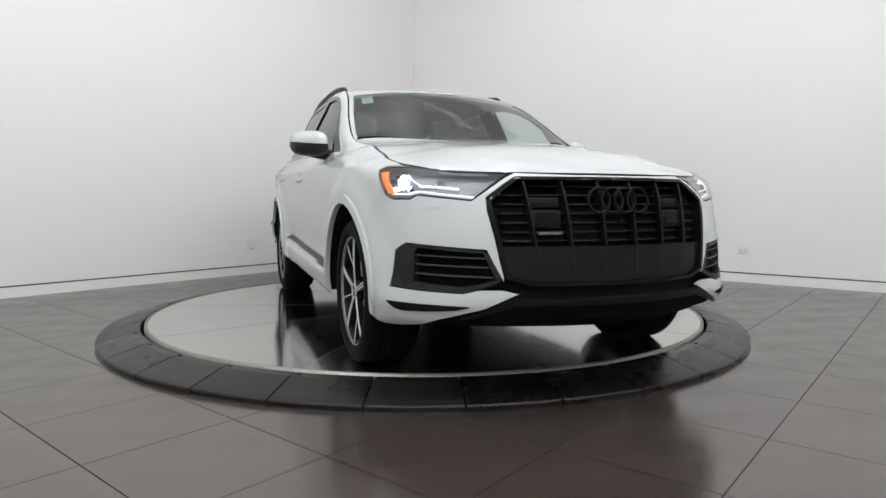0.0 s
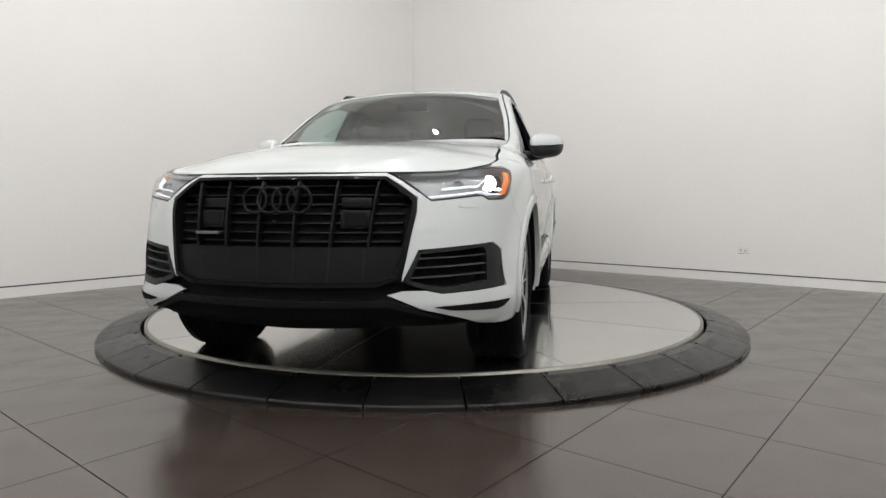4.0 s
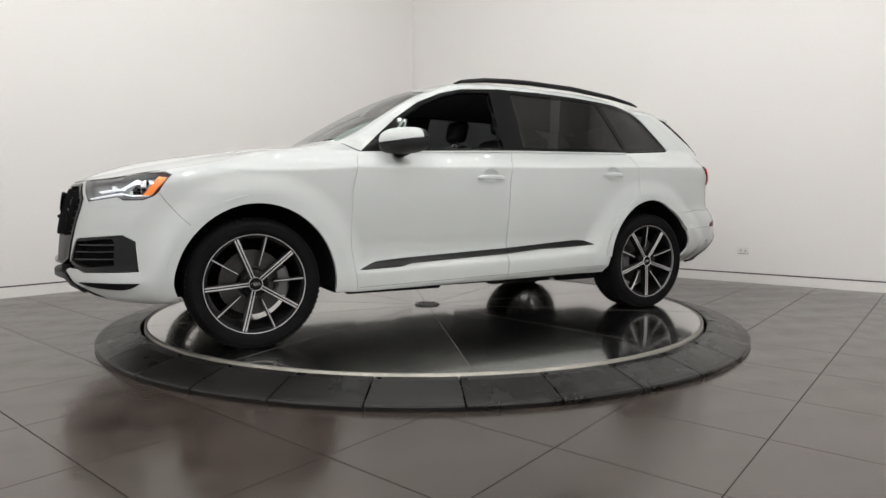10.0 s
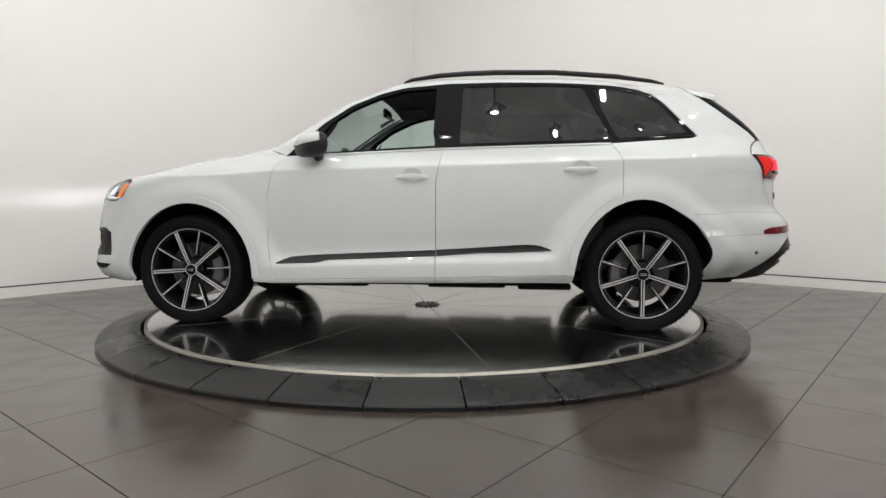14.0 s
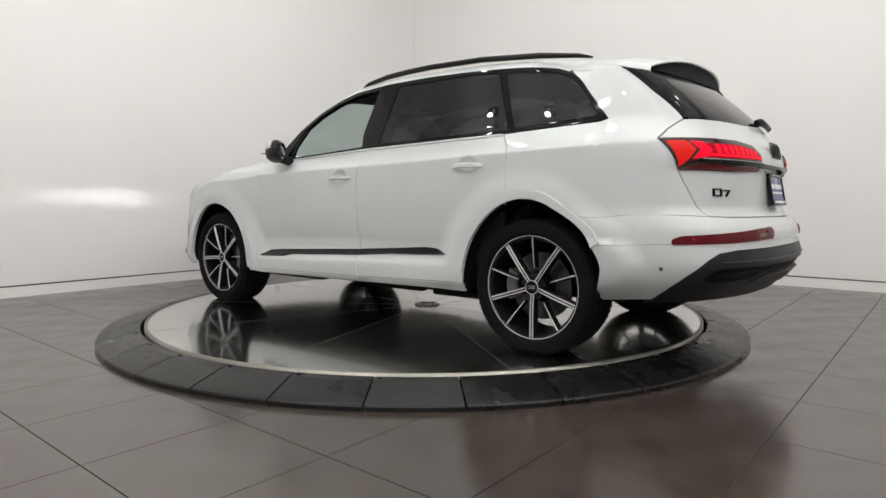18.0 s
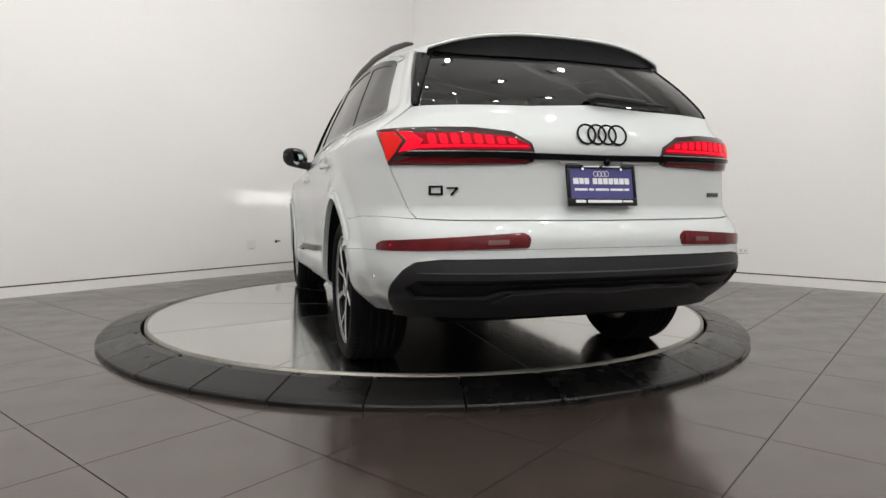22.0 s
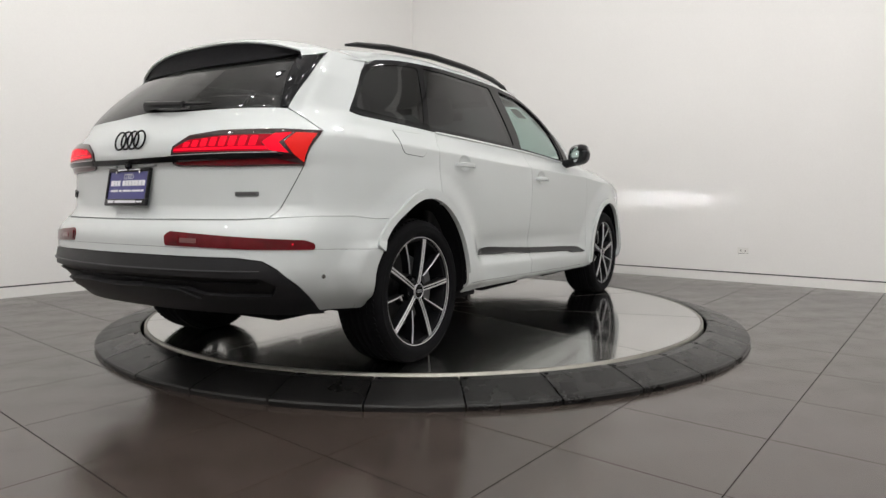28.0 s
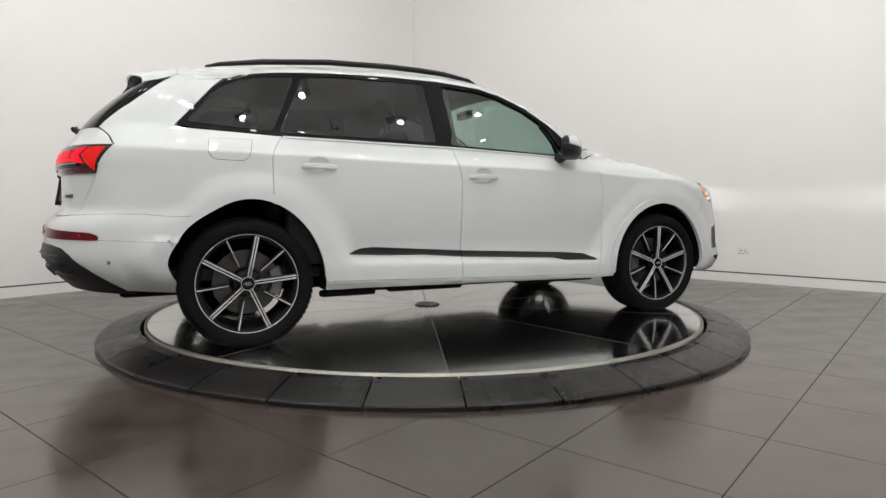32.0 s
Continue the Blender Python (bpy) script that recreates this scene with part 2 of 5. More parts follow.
def low(s, z):
    """The side, nose and tail of the body at outline length s and height z."""
    s, z = np.broadcast_arrays(np.asarray(s, float), np.asarray(z, float))
    px, py = np.interp(s, PLAN_S, PLAN_X), np.interp(s, PLAN_S, PLAN_Y)
    side = ease(2.45, 1.9, px) * ease(-2.5, -2.0, px)
    zc = z + (1.07 - CREASE(px)) * ease(.80, 1.0, z) * ease(1.24, 1.12, z) * ease(2.2, 1.7, px) - sill_rise(px) * ease(.66, .50, z)
    nose_end, tail_end = ease(1.55, 1.80, px) * (z < .9), ease(-1.55, -1.80, px) * (z < .9)

    near = 0.0

    def girth(h):
        w = WIDTH(h)
        w = w + nose_end * (WIDTH_NOSE(h) - w) + tail_end * (WIDTH_TAIL(h) - w)
        return (w + near * (1 - tail_end) * (WIDTH_ARCH(h) - w)) / .935
    for cx, cz in FLARE_AT:
        near = near + ease(.66, .50, np.hypot(px - cx, z - cz)) * (z < .9)
    width = girth(zc)
    low_in = girth(np.maximum(z, .36))
    y = py * np.where(z < .36, low_in + (width - low_in) * (.3 + .7 * side), width)
    y = y * (1 + (REAR_IN(px) - 1) * ease(1.11, 1.25, z)) * (1 + (FRONT_IN(px) - 1) * ease(1.035, 1.125, z)) * (1 + (TAIL_WIDE(z) - 1) * ease(-1.75, -2.15, px)) * (1 + (NOSE_WIDE(z) - 1) * ease(1.85, 2.2, px))
    x = px - BLUNT(np.abs(py)) * ease(1.9, 2.1, px) + NOSE(z) * ease(1.35, 2.42, px) + TAIL(z) * ease(-1.1, -2.44, px)
    top = EDGE(px)
    curl = CURL(px)
    k = np.clip((z - (top - curl)) / curl, 0, 1)
    y = y - np.minimum(py, 1) * np.where(px > -1.9, 1.0, ease(-2.3, -1.9, px)) * curl * 1.1 * (1 - np.sqrt(np.maximum(1 - k * k, 0)))
    for cx, cz in FLARE_AT:
        d = np.hypot(px - cx, z - cz)
        y = y + .019 * ease(.66, .52, d) * ease(.30, .36, d) * ease(.2, .4, z)
    # the rear bumper stands out behind the wheel as far as the moulding above it
    y = y + .016 * ease(.66, .52, np.hypot(px - FLARE_AT[1][0], z - FLARE_AT[1][1])) * ease(-1.6, -1.75, px) * ease(.634, .602, z)
    return np.stack([x, y, z], -1)


def edge(s):
    return EDGE(np.interp(s, PLAN_S, PLAN_X))


def top(s, v):
    """Bonnet, windscreen and roof: from the edge above the side (v 0) to the middle (v 1)."""
    s, v = np.broadcast_arrays(np.asarray(s, float), np.asarray(v, float))
    e = low(s, edge(s))
    x, y, z = e[..., 0], e[..., 1], e[..., 2]
    px, py = np.interp(s, PLAN_S, PLAN_X), np.interp(s, PLAN_S, PLAN_Y)
    mid_z = CENTRE(x + BLUNT(np.abs(py)) * ease(1.9, 2.1, px))
    dome = .010 * ease(.22, .36, v - .10 * ease(2.3, 1.3, x)) * ease(1.12, 1.35, x) * ease(2.40, 2.2, x) * (1 - .4 * v)
    return np.stack([x, y * (1 - v), z + (np.maximum(mid_z, z) - z) * (1 - (1 - v) ** 2.3) + dome], -1)


def s_of_x(x):
    return np.interp(-x, -PLAN_X, PLAN_S)


# ---- the hall ----
def mesh_ob(name, verts, faces, material, parent=None, smooth=False, label=""):
    me = bpy.data.meshes.new(name)
    me.from_pydata([tuple(v) for v in verts], [], [tuple(f) for f in faces])
    me.materials.append(material)
    if smooth:
        me.polygons.foreach_set("use_smooth", [True] * len(me.polygons))
    me.update()
    ob = new(name, me)
    if parent:
        ob.parent = parent
    if label:
        tagged(ob, label)
    return ob


def part(name, bm, material, parent=None, label="", smooth=False):
    me = bpy.data.meshes.new(name)
    bmesh.ops.recalc_face_normals(bm, faces=bm.faces)
    bm.to_mesh(me)
    bm.free()
    me.materials.append(material)
    if smooth:
        me.polygons.foreach_set("use_smooth", [True] * len(me.polygons))
        me.set_sharp_from_angle(angle=radians(35))
    ob = new(name, me)
    if parent:
        ob.parent = parent
    if label:
        tagged(ob, label)
    return ob


def box(bm, lo, hi, m=None, bevel=0.0, segments=2):
    """A block between two corners, turned by m, with rounded edges."""
    lo, hi = Vector(lo), Vector(hi)
    mat = Matrix.Translation((lo + hi) / 2) @ Matrix.Diagonal((*(hi - lo), 1))
    out = bmesh.ops.create_cube(bm, size=1, matrix=(m or Matrix()) @ mat)
    if bevel:
        edges = list({e for v in out["verts"] for e in v.link_edges})
        bmesh.ops.bevel(bm, geom=edges, offset=bevel, segments=segments, affect="EDGES", profile=.5)
    return bm


def walls():
    t = .2
    spans = {"wall_north": ((BACK_A - t, WALL_B), (WALL_A + t, WALL_B + t)), "wall_east": ((WALL_A, BACK_B - t), (WALL_A + t, WALL_B)),
             "wall_south": ((BACK_A - t, BACK_B - t), (WALL_A, BACK_B)), "wall_west": ((BACK_A - t, BACK_B), (BACK_A, WALL_B))}
    for name, (p, q) in spans.items():
        bm = box(bmesh.new(), (*p, .028), (*q, CEIL), ROOM)
        # south and west walls are out of view, added to close the hall
        back = name in ("wall_south", "wall_west")
        tagged(part(name, bm, WALL_BACK if back else WALL), "unseen pale wall behind the camera that bounces fill light" if back else "plain matt white plaster wall of the photo hall", "wall", kind="structure")
    # baseboard of the same white, set 8 mm below the wall over a dark reveal
    for name, lo, hi in (("baseboard_1", (BACK_A, WALL_B + .006, FLOOR_Z), (WALL_A + .006, WALL_B + .03, .013)),
                         ("baseboard_2", (WALL_A + .006, BACK_B, FLOOR_Z), (WALL_A + .03, WALL_B + .03, .013)),
                         ("baseboard_3", (BACK_A, BACK_B - .03, FLOOR_Z), (WALL_A, BACK_B - .006, .013)),
                         ("baseboard_4", (BACK_A - .03, BACK_B, FLOOR_Z), (BACK_A - .006, WALL_B, .013))):
        tagged(part(name, box(bmesh.new(), lo, hi, ROOM), BASE), "flush white baseboard under a dark reveal", "baseboard", kind="structure")
    bm = bmesh.new()
    box(bm, (BACK_A, WALL_B + .012, .010), (WALL_A + .03, WALL_B + .05, .030), ROOM)
    box(bm, (WALL_A + .012, BACK_B, .010), (WALL_A + .05, WALL_B + .012, .030), ROOM)
    tagged(part("trim", bm, GAP), "dark recessed shadow gap between wall and baseboard", "trim", kind="structure")
    bm = box(bmesh.new(), (BACK_A - .2, BACK_B - .2, CEIL), (WALL_A + .2, WALL_B + .2, CEIL + .15), ROOM)
    for i in range(5):
        a = -5 + i * 1.9
        box(bm, (a - .07, BACK_B, CEIL - .28), (a + .07, WALL_B, CEIL), ROOM)
    tagged(part("ceiling", bm, CEILING), "grey painted ceiling with cross beams", "ceiling", kind="structure")


TILE_SIZE = .5853


def floor():
    bm = box(bmesh.new(), (BACK_A - .2, BACK_B - .2, FLOOR_Z - .25), (WALL_A + .2, WALL_B + .2, FLOOR_Z - .004), ROOM)
    base = tagged(part("floor", bm, GROUT), "dark grey-brown polished porcelain tile floor with thin joints", "floor", kind="structure")
    # lattice through one tile corner
    c = ROOM.inverted() @ Vector((1.2925, -2.6593, 0))
    g = .0022
    bm = box(bmesh.new(), (g, g, -.012), (TILE_SIZE - g, TILE_SIZE - g, 0))
    first = part("floor_tile", bm, TILE)
    me = first.data
    bpy.data.objects.remove(first)
    na0, nb0 = math.floor((BACK_A - c.x) / TILE_SIZE), math.floor((BACK_B - c.y) / TILE_SIZE)
    na1, nb1 = math.ceil((WALL_A - c.x) / TILE_SIZE), math.ceil((WALL_B - c.y) / TILE_SIZE)
    for i in range(na0, na1):
        for j in range(nb0, nb1):
            p = ROOM @ Vector((c.x + i * TILE_SIZE, c.y + j * TILE_SIZE, FLOOR_Z))
            ob = new("floor_tile", me)
            ob.parent = base
            ob.matrix_basis = Matrix.Translation(p) @ ROOM


def ring_ramp():
    """The fixed black ramp round the turntable, of 33 rubber wedges."""
    top_ob = tagged(new("turntable_ramp"), "fixed black rubber ramp ring round the turntable", "turntable ramp")
    n, r0, r1, h = 33, 2.064, 2.325, FLOOR_Z
    span = 2 * math.pi / n
    gap = .0042
    verts, faces = [], []
    prof = [(r0, -.012), (r0 + .006, -.004), (r0 + .06, -.006), (r1 - .03, -.050), (r1 - .006, -.058), (r1, -.066), (r1, h)]
    k = 6
    for i in range(k + 1):
        for r, z in prof:
            half = span / 2 - gap / r
            a = -half + 2 * half * i / k
            verts.append((r * math.cos(a), r * math.sin(a), z))
    m = len(prof)
    for i in range(k):
        for j in range(m - 1):
            faces.append((i * m + j, i * m + j + 1, (i + 1) * m + j + 1, (i + 1) * m + j))
    low0 = len(verts)
    for i in (0, k):
        verts.append((verts[i * m][0], verts[i * m][1], h))
    faces.append(tuple(range(m))[::-1] + (low0,))
    faces.append(tuple(k * m + j for j in range(m)) + (low0 + 1,))
    first = mesh_ob("ramp_segment", verts, faces, RUBBER, top_ob)
    bm = bmesh.new()
    bmesh.ops.create_cone(bm, cap_ends=True, segments=12, radius1=.011, radius2=.010, depth=.006)
    screw = part("screw", bm, BLACK_GLOSS, first)
    screw.location = (2.090, -.172, -.005)
    for i in range(n):
        m4 = Matrix.Rotation(radians(-85.9) + span * (i + .5), 4, "Z")
        if i == 0:
            first.matrix_basis = m4
            continue
        s2 = new("ramp_segment", first.data)
        s2.parent, s2.matrix_basis = top_ob, m4
        q = new("screw", screw.data)
        q.parent, q.location = s2, screw.location
    return top_ob


def turntable():
    """The turning steel disc: ten sectors, a rim and a bolted hub."""
    disc = tagged(new("turntable"), "round brushed steel turntable of ten sectors with bolted hub", "turntable")
    n, r1 = 10, 2.035
    span = 2 * math.pi / n
    k = 24
    verts, faces = [], []
    for z in (-.012, 0):
        for i in range(k + 1):
            a = span * i / k
            for r in (.10, r1 - .012):
                g = .0016 / r
                aa = min(max(a, g), span - g)
                verts.append((r * math.cos(aa), r * math.sin(aa), z))
    o = 2 * (k + 1)
    for i in range(k):
        p = 2 * i
        faces.append((o + p, o + p + 1, o + p + 3, o + p + 2))
        faces.append((p + 1, p + 3, o + p + 3, o + p + 1))
    for p in (0, 2 * k):
        faces.append((p, p + 1, o + p + 1, o + p))
    first = mesh_ob("disc_sector", verts, faces, STEEL, disc)
    for i in range(n):
        m4 = Matrix.Rotation(radians(34) + span * i, 4, "Z")
        ob = first if i == 0 else new("disc_sector", first.data)
        ob.parent, ob.matrix_basis = disc, m4
    # added strips draw the light line that the sector edges catch
    bm = box(bmesh.new(), (.105, -.0020, -.004), (r1 - .013, .0020, .0005))
    strip = part("joint_strip", bm, SEAM_GLINT, disc)
    for i in range(n):
        ob = strip if i == 0 else new("joint_strip", strip.data)
        ob.parent, ob.matrix_basis = disc, Matrix.Rotation(radians(34) + span * i, 4, "Z")
    verts, faces = [], []
    prof = [(r1 - .012, -.012), (r1 - .011, .002), (r1 + .006, .002), (r1 + .008, -.03)]
    for i in range(160):
        a = 2 * math.pi * i / 160
        verts += [(r * math.cos(a), r * math.sin(a), z) for r, z in prof]
    for i in range(160):
        for j in range(3):
            faces.append((i * 4 + j, i * 4 + j + 1, (i + 1) % 160 * 4 + j + 1, (i + 1) % 160 * 4 + j))
    mesh_ob("rim", verts, faces, RIM_STEEL, disc, True)
    bm = bmesh.new()
    bmesh.ops.create_cone(bm, cap_ends=True, segments=64, radius1=2.03, radius2=2.03, depth=.03, matrix=pose(0, 0, -.03))
    part("base_plate", bm, GAP, disc)
    bm = bmesh.new()
    bmesh.ops.create_cone(bm, cap_ends=True, segments=48, radius1=.10, radius2=.097, depth=.016, matrix=pose(0, 0, -.002))
    hub = part("hub_cap", bm, STEEL_EDGE, disc)
    for i in range(12):
        a = 2 * math.pi * i / 12
        bm = bmesh.new()
        bmesh.ops.create_cone(bm, cap_ends=True, segments=6, radius1=.011, radius2=.010, depth=.012, matrix=pose(.078 * math.cos(a), .078 * math.sin(a), .010))
        part("bolt", bm, STEEL, hub)
    return disc



def outlet(a, b, z, on_a, w, h, label, slots):
    """A small flush wall plate; on_a: on the wall of constant a."""
    turn = Matrix.Rotation(radians(90), 4, "Z") if on_a else Matrix()
    m = Matrix.Translation(room(a, b, z)) @ ROOM @ turn
    sgn = 1 if on_a else -1
    bm = box(bmesh.new(), (-w / 2, 0 if on_a else -.008, -h / 2), (w / 2, .008 if on_a else 0, h / 2), None, .002)
    ob = tagged(part("wall_outlet", bm, PLATE_PAINT), label, "wall outlet")
    ob.matrix_basis = m
    for x0, x1, z0, z1 in slots:
        y = .0085 if on_a else -.0085
        part("outlet_slot", box(bmesh.new(), (x0, min(y, y * .8), z0), (x1, max(y, y * .8), z1)), GAP, ob)
    return ob


def hook():
    m = Matrix.Translation(room(1.160, WALL_B, .311)) @ ROOM
    bm = bmesh.new()
    bmesh.ops.create_cone(bm, cap_ends=True, segments=20, radius1=.022, radius2=.018, depth=.012, matrix=m @ pose(0, -.006, 0, 90))
    ob = tagged(part("coat_hook", bm, GAP, smooth=True), "small dark metal hook on the white wall", "hook")
    bm = bmesh.new()
    bmesh.ops.create_cone(bm, cap_ends=True, segments=16, radius1=.008, radius2=.010, depth=.05, matrix=m @ pose(.012, -.035, .006, 90))
    part("hook_stem", bm, STEEL_EDGE, ob, smooth=True)


walls()
floor()
outlet(.785, WALL_B, .283, False, .125, .118, "white square wall plate near the floor", ((-.03, .03, -.047, -.044),))
outlet(WALL_A, -1.395, .274, True, .118, .070, "white wall socket near the floor", ((-.03, -.022, -.008, .012), (.018, .026, -.008, .012), (-.05, .05, -.034, -.031)))
hook()
ring_ramp()
DISC = turntable()

# ceiling spotlights: a housing each, with the lamp in its mouth
LAMPS = [(a, b) for a in (-5.7, -4.4, -3.1, -1.8, -.5, .8) for b in (-5.7, -4.4, -3.1, -1.8, -.5, .8)]


def spotlights():
    bm = bmesh.new()
    box(bm, (-.16, -.08, -.012), (.16, .08, .10), ROOM, .01)
    thing = None
    for a, b in LAMPS:
        p = room(a, b, CEIL - .55)
        if thing is None:
            thing = tagged(new("ceiling_light"), "black ceiling light with a bright round bulb on a short stem", "ceiling light", "ceiling lights")
            part("housing", bm, BLACK_SATIN, thing)
            bm = bmesh.new()
            bmesh.ops.create_cone(bm, cap_ends=True, segments=12, radius1=.015, radius2=.015, depth=.34, matrix=pose(0, 0, .38))
            part("stem", bm, BLACK_SATIN, thing)
            thing.location = p
        else:
            copy_thing(thing, Matrix.Translation(p))
        lamp = bpy.data.lights.new("lamp_bulb", "POINT")
        lamp.shadow_soft_size, lamp.energy, lamp.color = .055, 21.3, (1.0, .983, .962)
        new("lamp_bulb", lamp).matrix_basis = Matrix.Translation(p - Vector((0, 0, .11)))


spotlights()


# ---- the car ----
from mathutils import geometry


def inside(pt, loop):
    x, y = pt
    hit = False
    for (x0, y0), (x1, y1) in zip(loop, loop[1:] + loop[:1]):
        if (y0 > y) != (y1 > y) and x < (x1 - x0) * (y - y0) / (y1 - y0) + x0:
            hit = not hit
    return hit


def finer(loop, step):
    out = []
    for (x0, y0), (x1, y1) in zip(loop, loop[1:] + loop[:1]):
        n = max(1, math.ceil(math.hypot(x1 - x0, y1 - y0) / step))
        out += [(x0 + (x1 - x0) * i / n, y0 + (y1 - y0) * i / n) for i in range(n)]
    return out


def ccw(loop):
    area = sum(x0 * y1 - x1 * y0 for (x0, y0), (x1, y1) in zip(loop, loop[1:] + loop[:1]))
    return loop if area > 0 else loop[::-1]


def shrunk(loop, g, keep, across=False):
    """The loop moved inwards by g; points on the middle line slide along it."""
    out = []
    n = len(loop)
    for i in range(n):
        (ax, ay), (bx, by), (cx, cy) = loop[i - 1], loop[i], loop[(i + 1) % n]
        d0, d1 = math.hypot(bx - ax, by - ay) or 1e-9, math.hypot(cx - bx, cy - by) or 1e-9
        nx, ny = -(by - ay) / d0 - (cy - by) / d1, (bx - ax) / d0 + (cx - bx) / d1
        k = math.hypot(nx, ny) or 1e-9
        p = (bx + g * nx / k, by + g * ny / k)
        if keep((bx, by)) and across:
            p = (bx + (g * (1 if nx > 0 else -1) if abs(nx) > .3 * k else 0), by)
        elif keep((bx, by)):
            p = (bx, by + (g * (1 if ny > 0 else -1) if abs(ny) > .3 * k else 0))
        out.append(p)
    return out


def rounded(loop, r, n=4, sharp=()):
    """The loop with its corners rounded."""
    out = []
    for i in range(len(loop)):
        a, b, c = (np.array(loop[j % len(loop)], float) for j in (i - 1, i, i + 1))
        if i in sharp:
            out.append(tuple(b))
            continue
        da, dc = np.linalg.norm(a - b), np.linalg.norm(c - b)
        k = min(r, .45 * da, .45 * dc)
        p, q = b + (a - b) / da * k, b + (c - b) / dc * k
        out += [tuple((1 - u) ** 2 * p + 2 * u * (1 - u) * b + u * u * q) for u in np.linspace(0, 1, n)]
    return out


W_TOP = .8


def top_w(s, w):
    return top(s, np.clip(w / W_TOP, 0, 1))


def normals(surf, s, z):
    e = .004
    a = surf(np.clip(s + e, 0, S_END), z) - surf(np.clip(s - e, 0, S_END), z)
    b = surf(s, z + e) - surf(s, z - e)
    n = np.cross(a, b)
    n /= np.maximum(np.linalg.norm(n, axis=-1, keepdims=True), 1e-9)
    return n


def patch(name, loop, material, parent, surf=low, sgn=1, both=False, off=0.0, thick=.014, step=.04, holes=(), gap=.0009, label="", depth=None):
    """A panel cut from a body surface along a loop in its two parameters, with a rim turned inwards; both: with its mirror half."""
    if both and surf is low:
        mid = lambda p: p[0] < .002 or p[0] > S_END - .002
    elif both:
        mid = lambda p: p[1] > W_TOP - .002
    else:
        mid = lambda p: False
    loop = finer(ccw([tuple(map(float, p)) for p in loop]), step)
    loop = shrunk(loop, gap, mid, surf is not low)
    holes = [finer(ccw([tuple(map(float, p)) for p in h]), step) for h in holes]
    pts, cons = [], []
    for l in [loop] + holes:
        o = len(pts)
        pts += l
        cons += [(o + i, o + (i + 1) % len(l)) for i in range(len(l))]
    nb = len(pts)
    q = np.array(pts)
    lo, hi = q.min(0), q.max(0)
    segs = np.array([(*pts[a], *pts[b]) for a, b in cons])
    for x in np.arange(lo[0] + step / 2, hi[0], step):
        for y in np.arange(lo[1] + step / 2, hi[1], step):
            if not inside((x, y), loop) or any(inside((x, y), h) for h in holes):
                continue
            d = segs[:, 2:] - segs[:, :2]
            u = np.clip(((x - segs[:, 0]) * d[:, 0] + (y - segs[:, 1]) * d[:, 1]) / np.maximum((d * d).sum(1), 1e-12), 0, 1)
            if np.hypot(segs[:, 0] + u * d[:, 0] - x, segs[:, 1] + u * d[:, 1] - y).min() > step * .45:
                pts.append((x, y))
    if surf is low and material is PAINT:
        # rows of points along the creases keep them crisp
        for x in np.arange(lo[0], hi[0], .022):
            px = float(np.interp(x, PLAN_S, PLAN_X))
            rise = float(sill_rise(px))
            for y in [float(CREASE(px)) + k for k in (-.020, -.012, -.005, .001, .007, .016)] + [k + rise for k in (.285, .297, .335, .380, .393, .405, .43, .458)]:
                if not lo[1] < y < hi[1] or not -2.0 < px < 2.1 or not inside((x, y), loop) or any(inside((x, y), h) for h in holes):
                    continue
                d = segs[:, 2:] - segs[:, :2]
                u = np.clip(((x - segs[:, 0]) * d[:, 0] + (y - segs[:, 1]) * d[:, 1]) / np.maximum((d * d).sum(1), 1e-12), 0, 1)
                if np.hypot(segs[:, 0] + u * d[:, 0] - x, segs[:, 1] + u * d[:, 1] - y).min() > .006:
                    pts.append((x, y))
    v2, _, tris, *_ = geometry.delaunay_2d_cdt([Vector(p) for p in pts], cons, [], 0, 1e-6)
    v2 = [(v.x, v.y) for v in v2]
    good = []
    for f in tris:
        c = (sum(v2[i][0] for i in f) / 3, sum(v2[i][1] for i in f) / 3)
        if inside(c, loop) and not any(inside(c, h) for h in holes):
            good.append(f)
    q = np.array(v2)
    P, N = surf(q[:, 0], q[:, 1]), normals(surf, q[:, 0], q[:, 1])
    if both:
        m = np.array([mid(p) for p in v2])
        P[m, 1] = 0
        N[m, 1] = 0
    F = P + N * off
    verts, norms, faces = list(map(tuple, F)), list(map(tuple, N)), [tuple(f) for f in good]
    count = {}
    for f in good:
        for a, b in zip(f, f[1:] + f[:1]):
            count[(a, b)] = count.get((a, b), 0) + 1
    t = thick
    for (a, b) in list(count):
        if (b, a) in count or (both and mid(v2[a]) and mid(v2[b])):
            continue
        d = F[b] - F[a]
        side = np.cross(N[a], d)
        side = -side / max(np.linalg.norm(side), 1e-9)
        o = len(verts)
        verts += [tuple(F[a]), tuple(F[b]), tuple(F[b] - N[b] * t), tuple(F[a] - N[a] * t)]
        norms += [tuple(side)] * 4
        faces.append((o + 1, o, o + 3, o + 2))
    verts, norms = np.array(verts), np.array(norms)
    flips = [(1, False), (-1, True)] if both else [(sgn, sgn < 0)]
    V, NN, FF = [], [], []
    for k, flip in flips:
        o = sum(len(a) for a in V)
        V.append(verts * (1, k, 1))
        NN.append(norms * (1, k, 1))
        FF += [tuple(i + o for i in (f[::-1] if flip else f)) for f in faces]
    me = bpy.data.meshes.new(name)
    me.from_pydata([tuple(v) for v in np.vstack(V)], [], FF)
    me.materials.append(material)
    me.polygons.foreach_set("use_smooth", [True] * len(me.polygons))
    me.normals_split_custom_set_from_vertices([tuple(v) for v in np.vstack(NN)])
    ob = new(name, me)
    ob.parent = parent
    if label:
        tagged(ob, label)
    return ob


def X(x, z):
    return (float(s_of_x(x)), z)


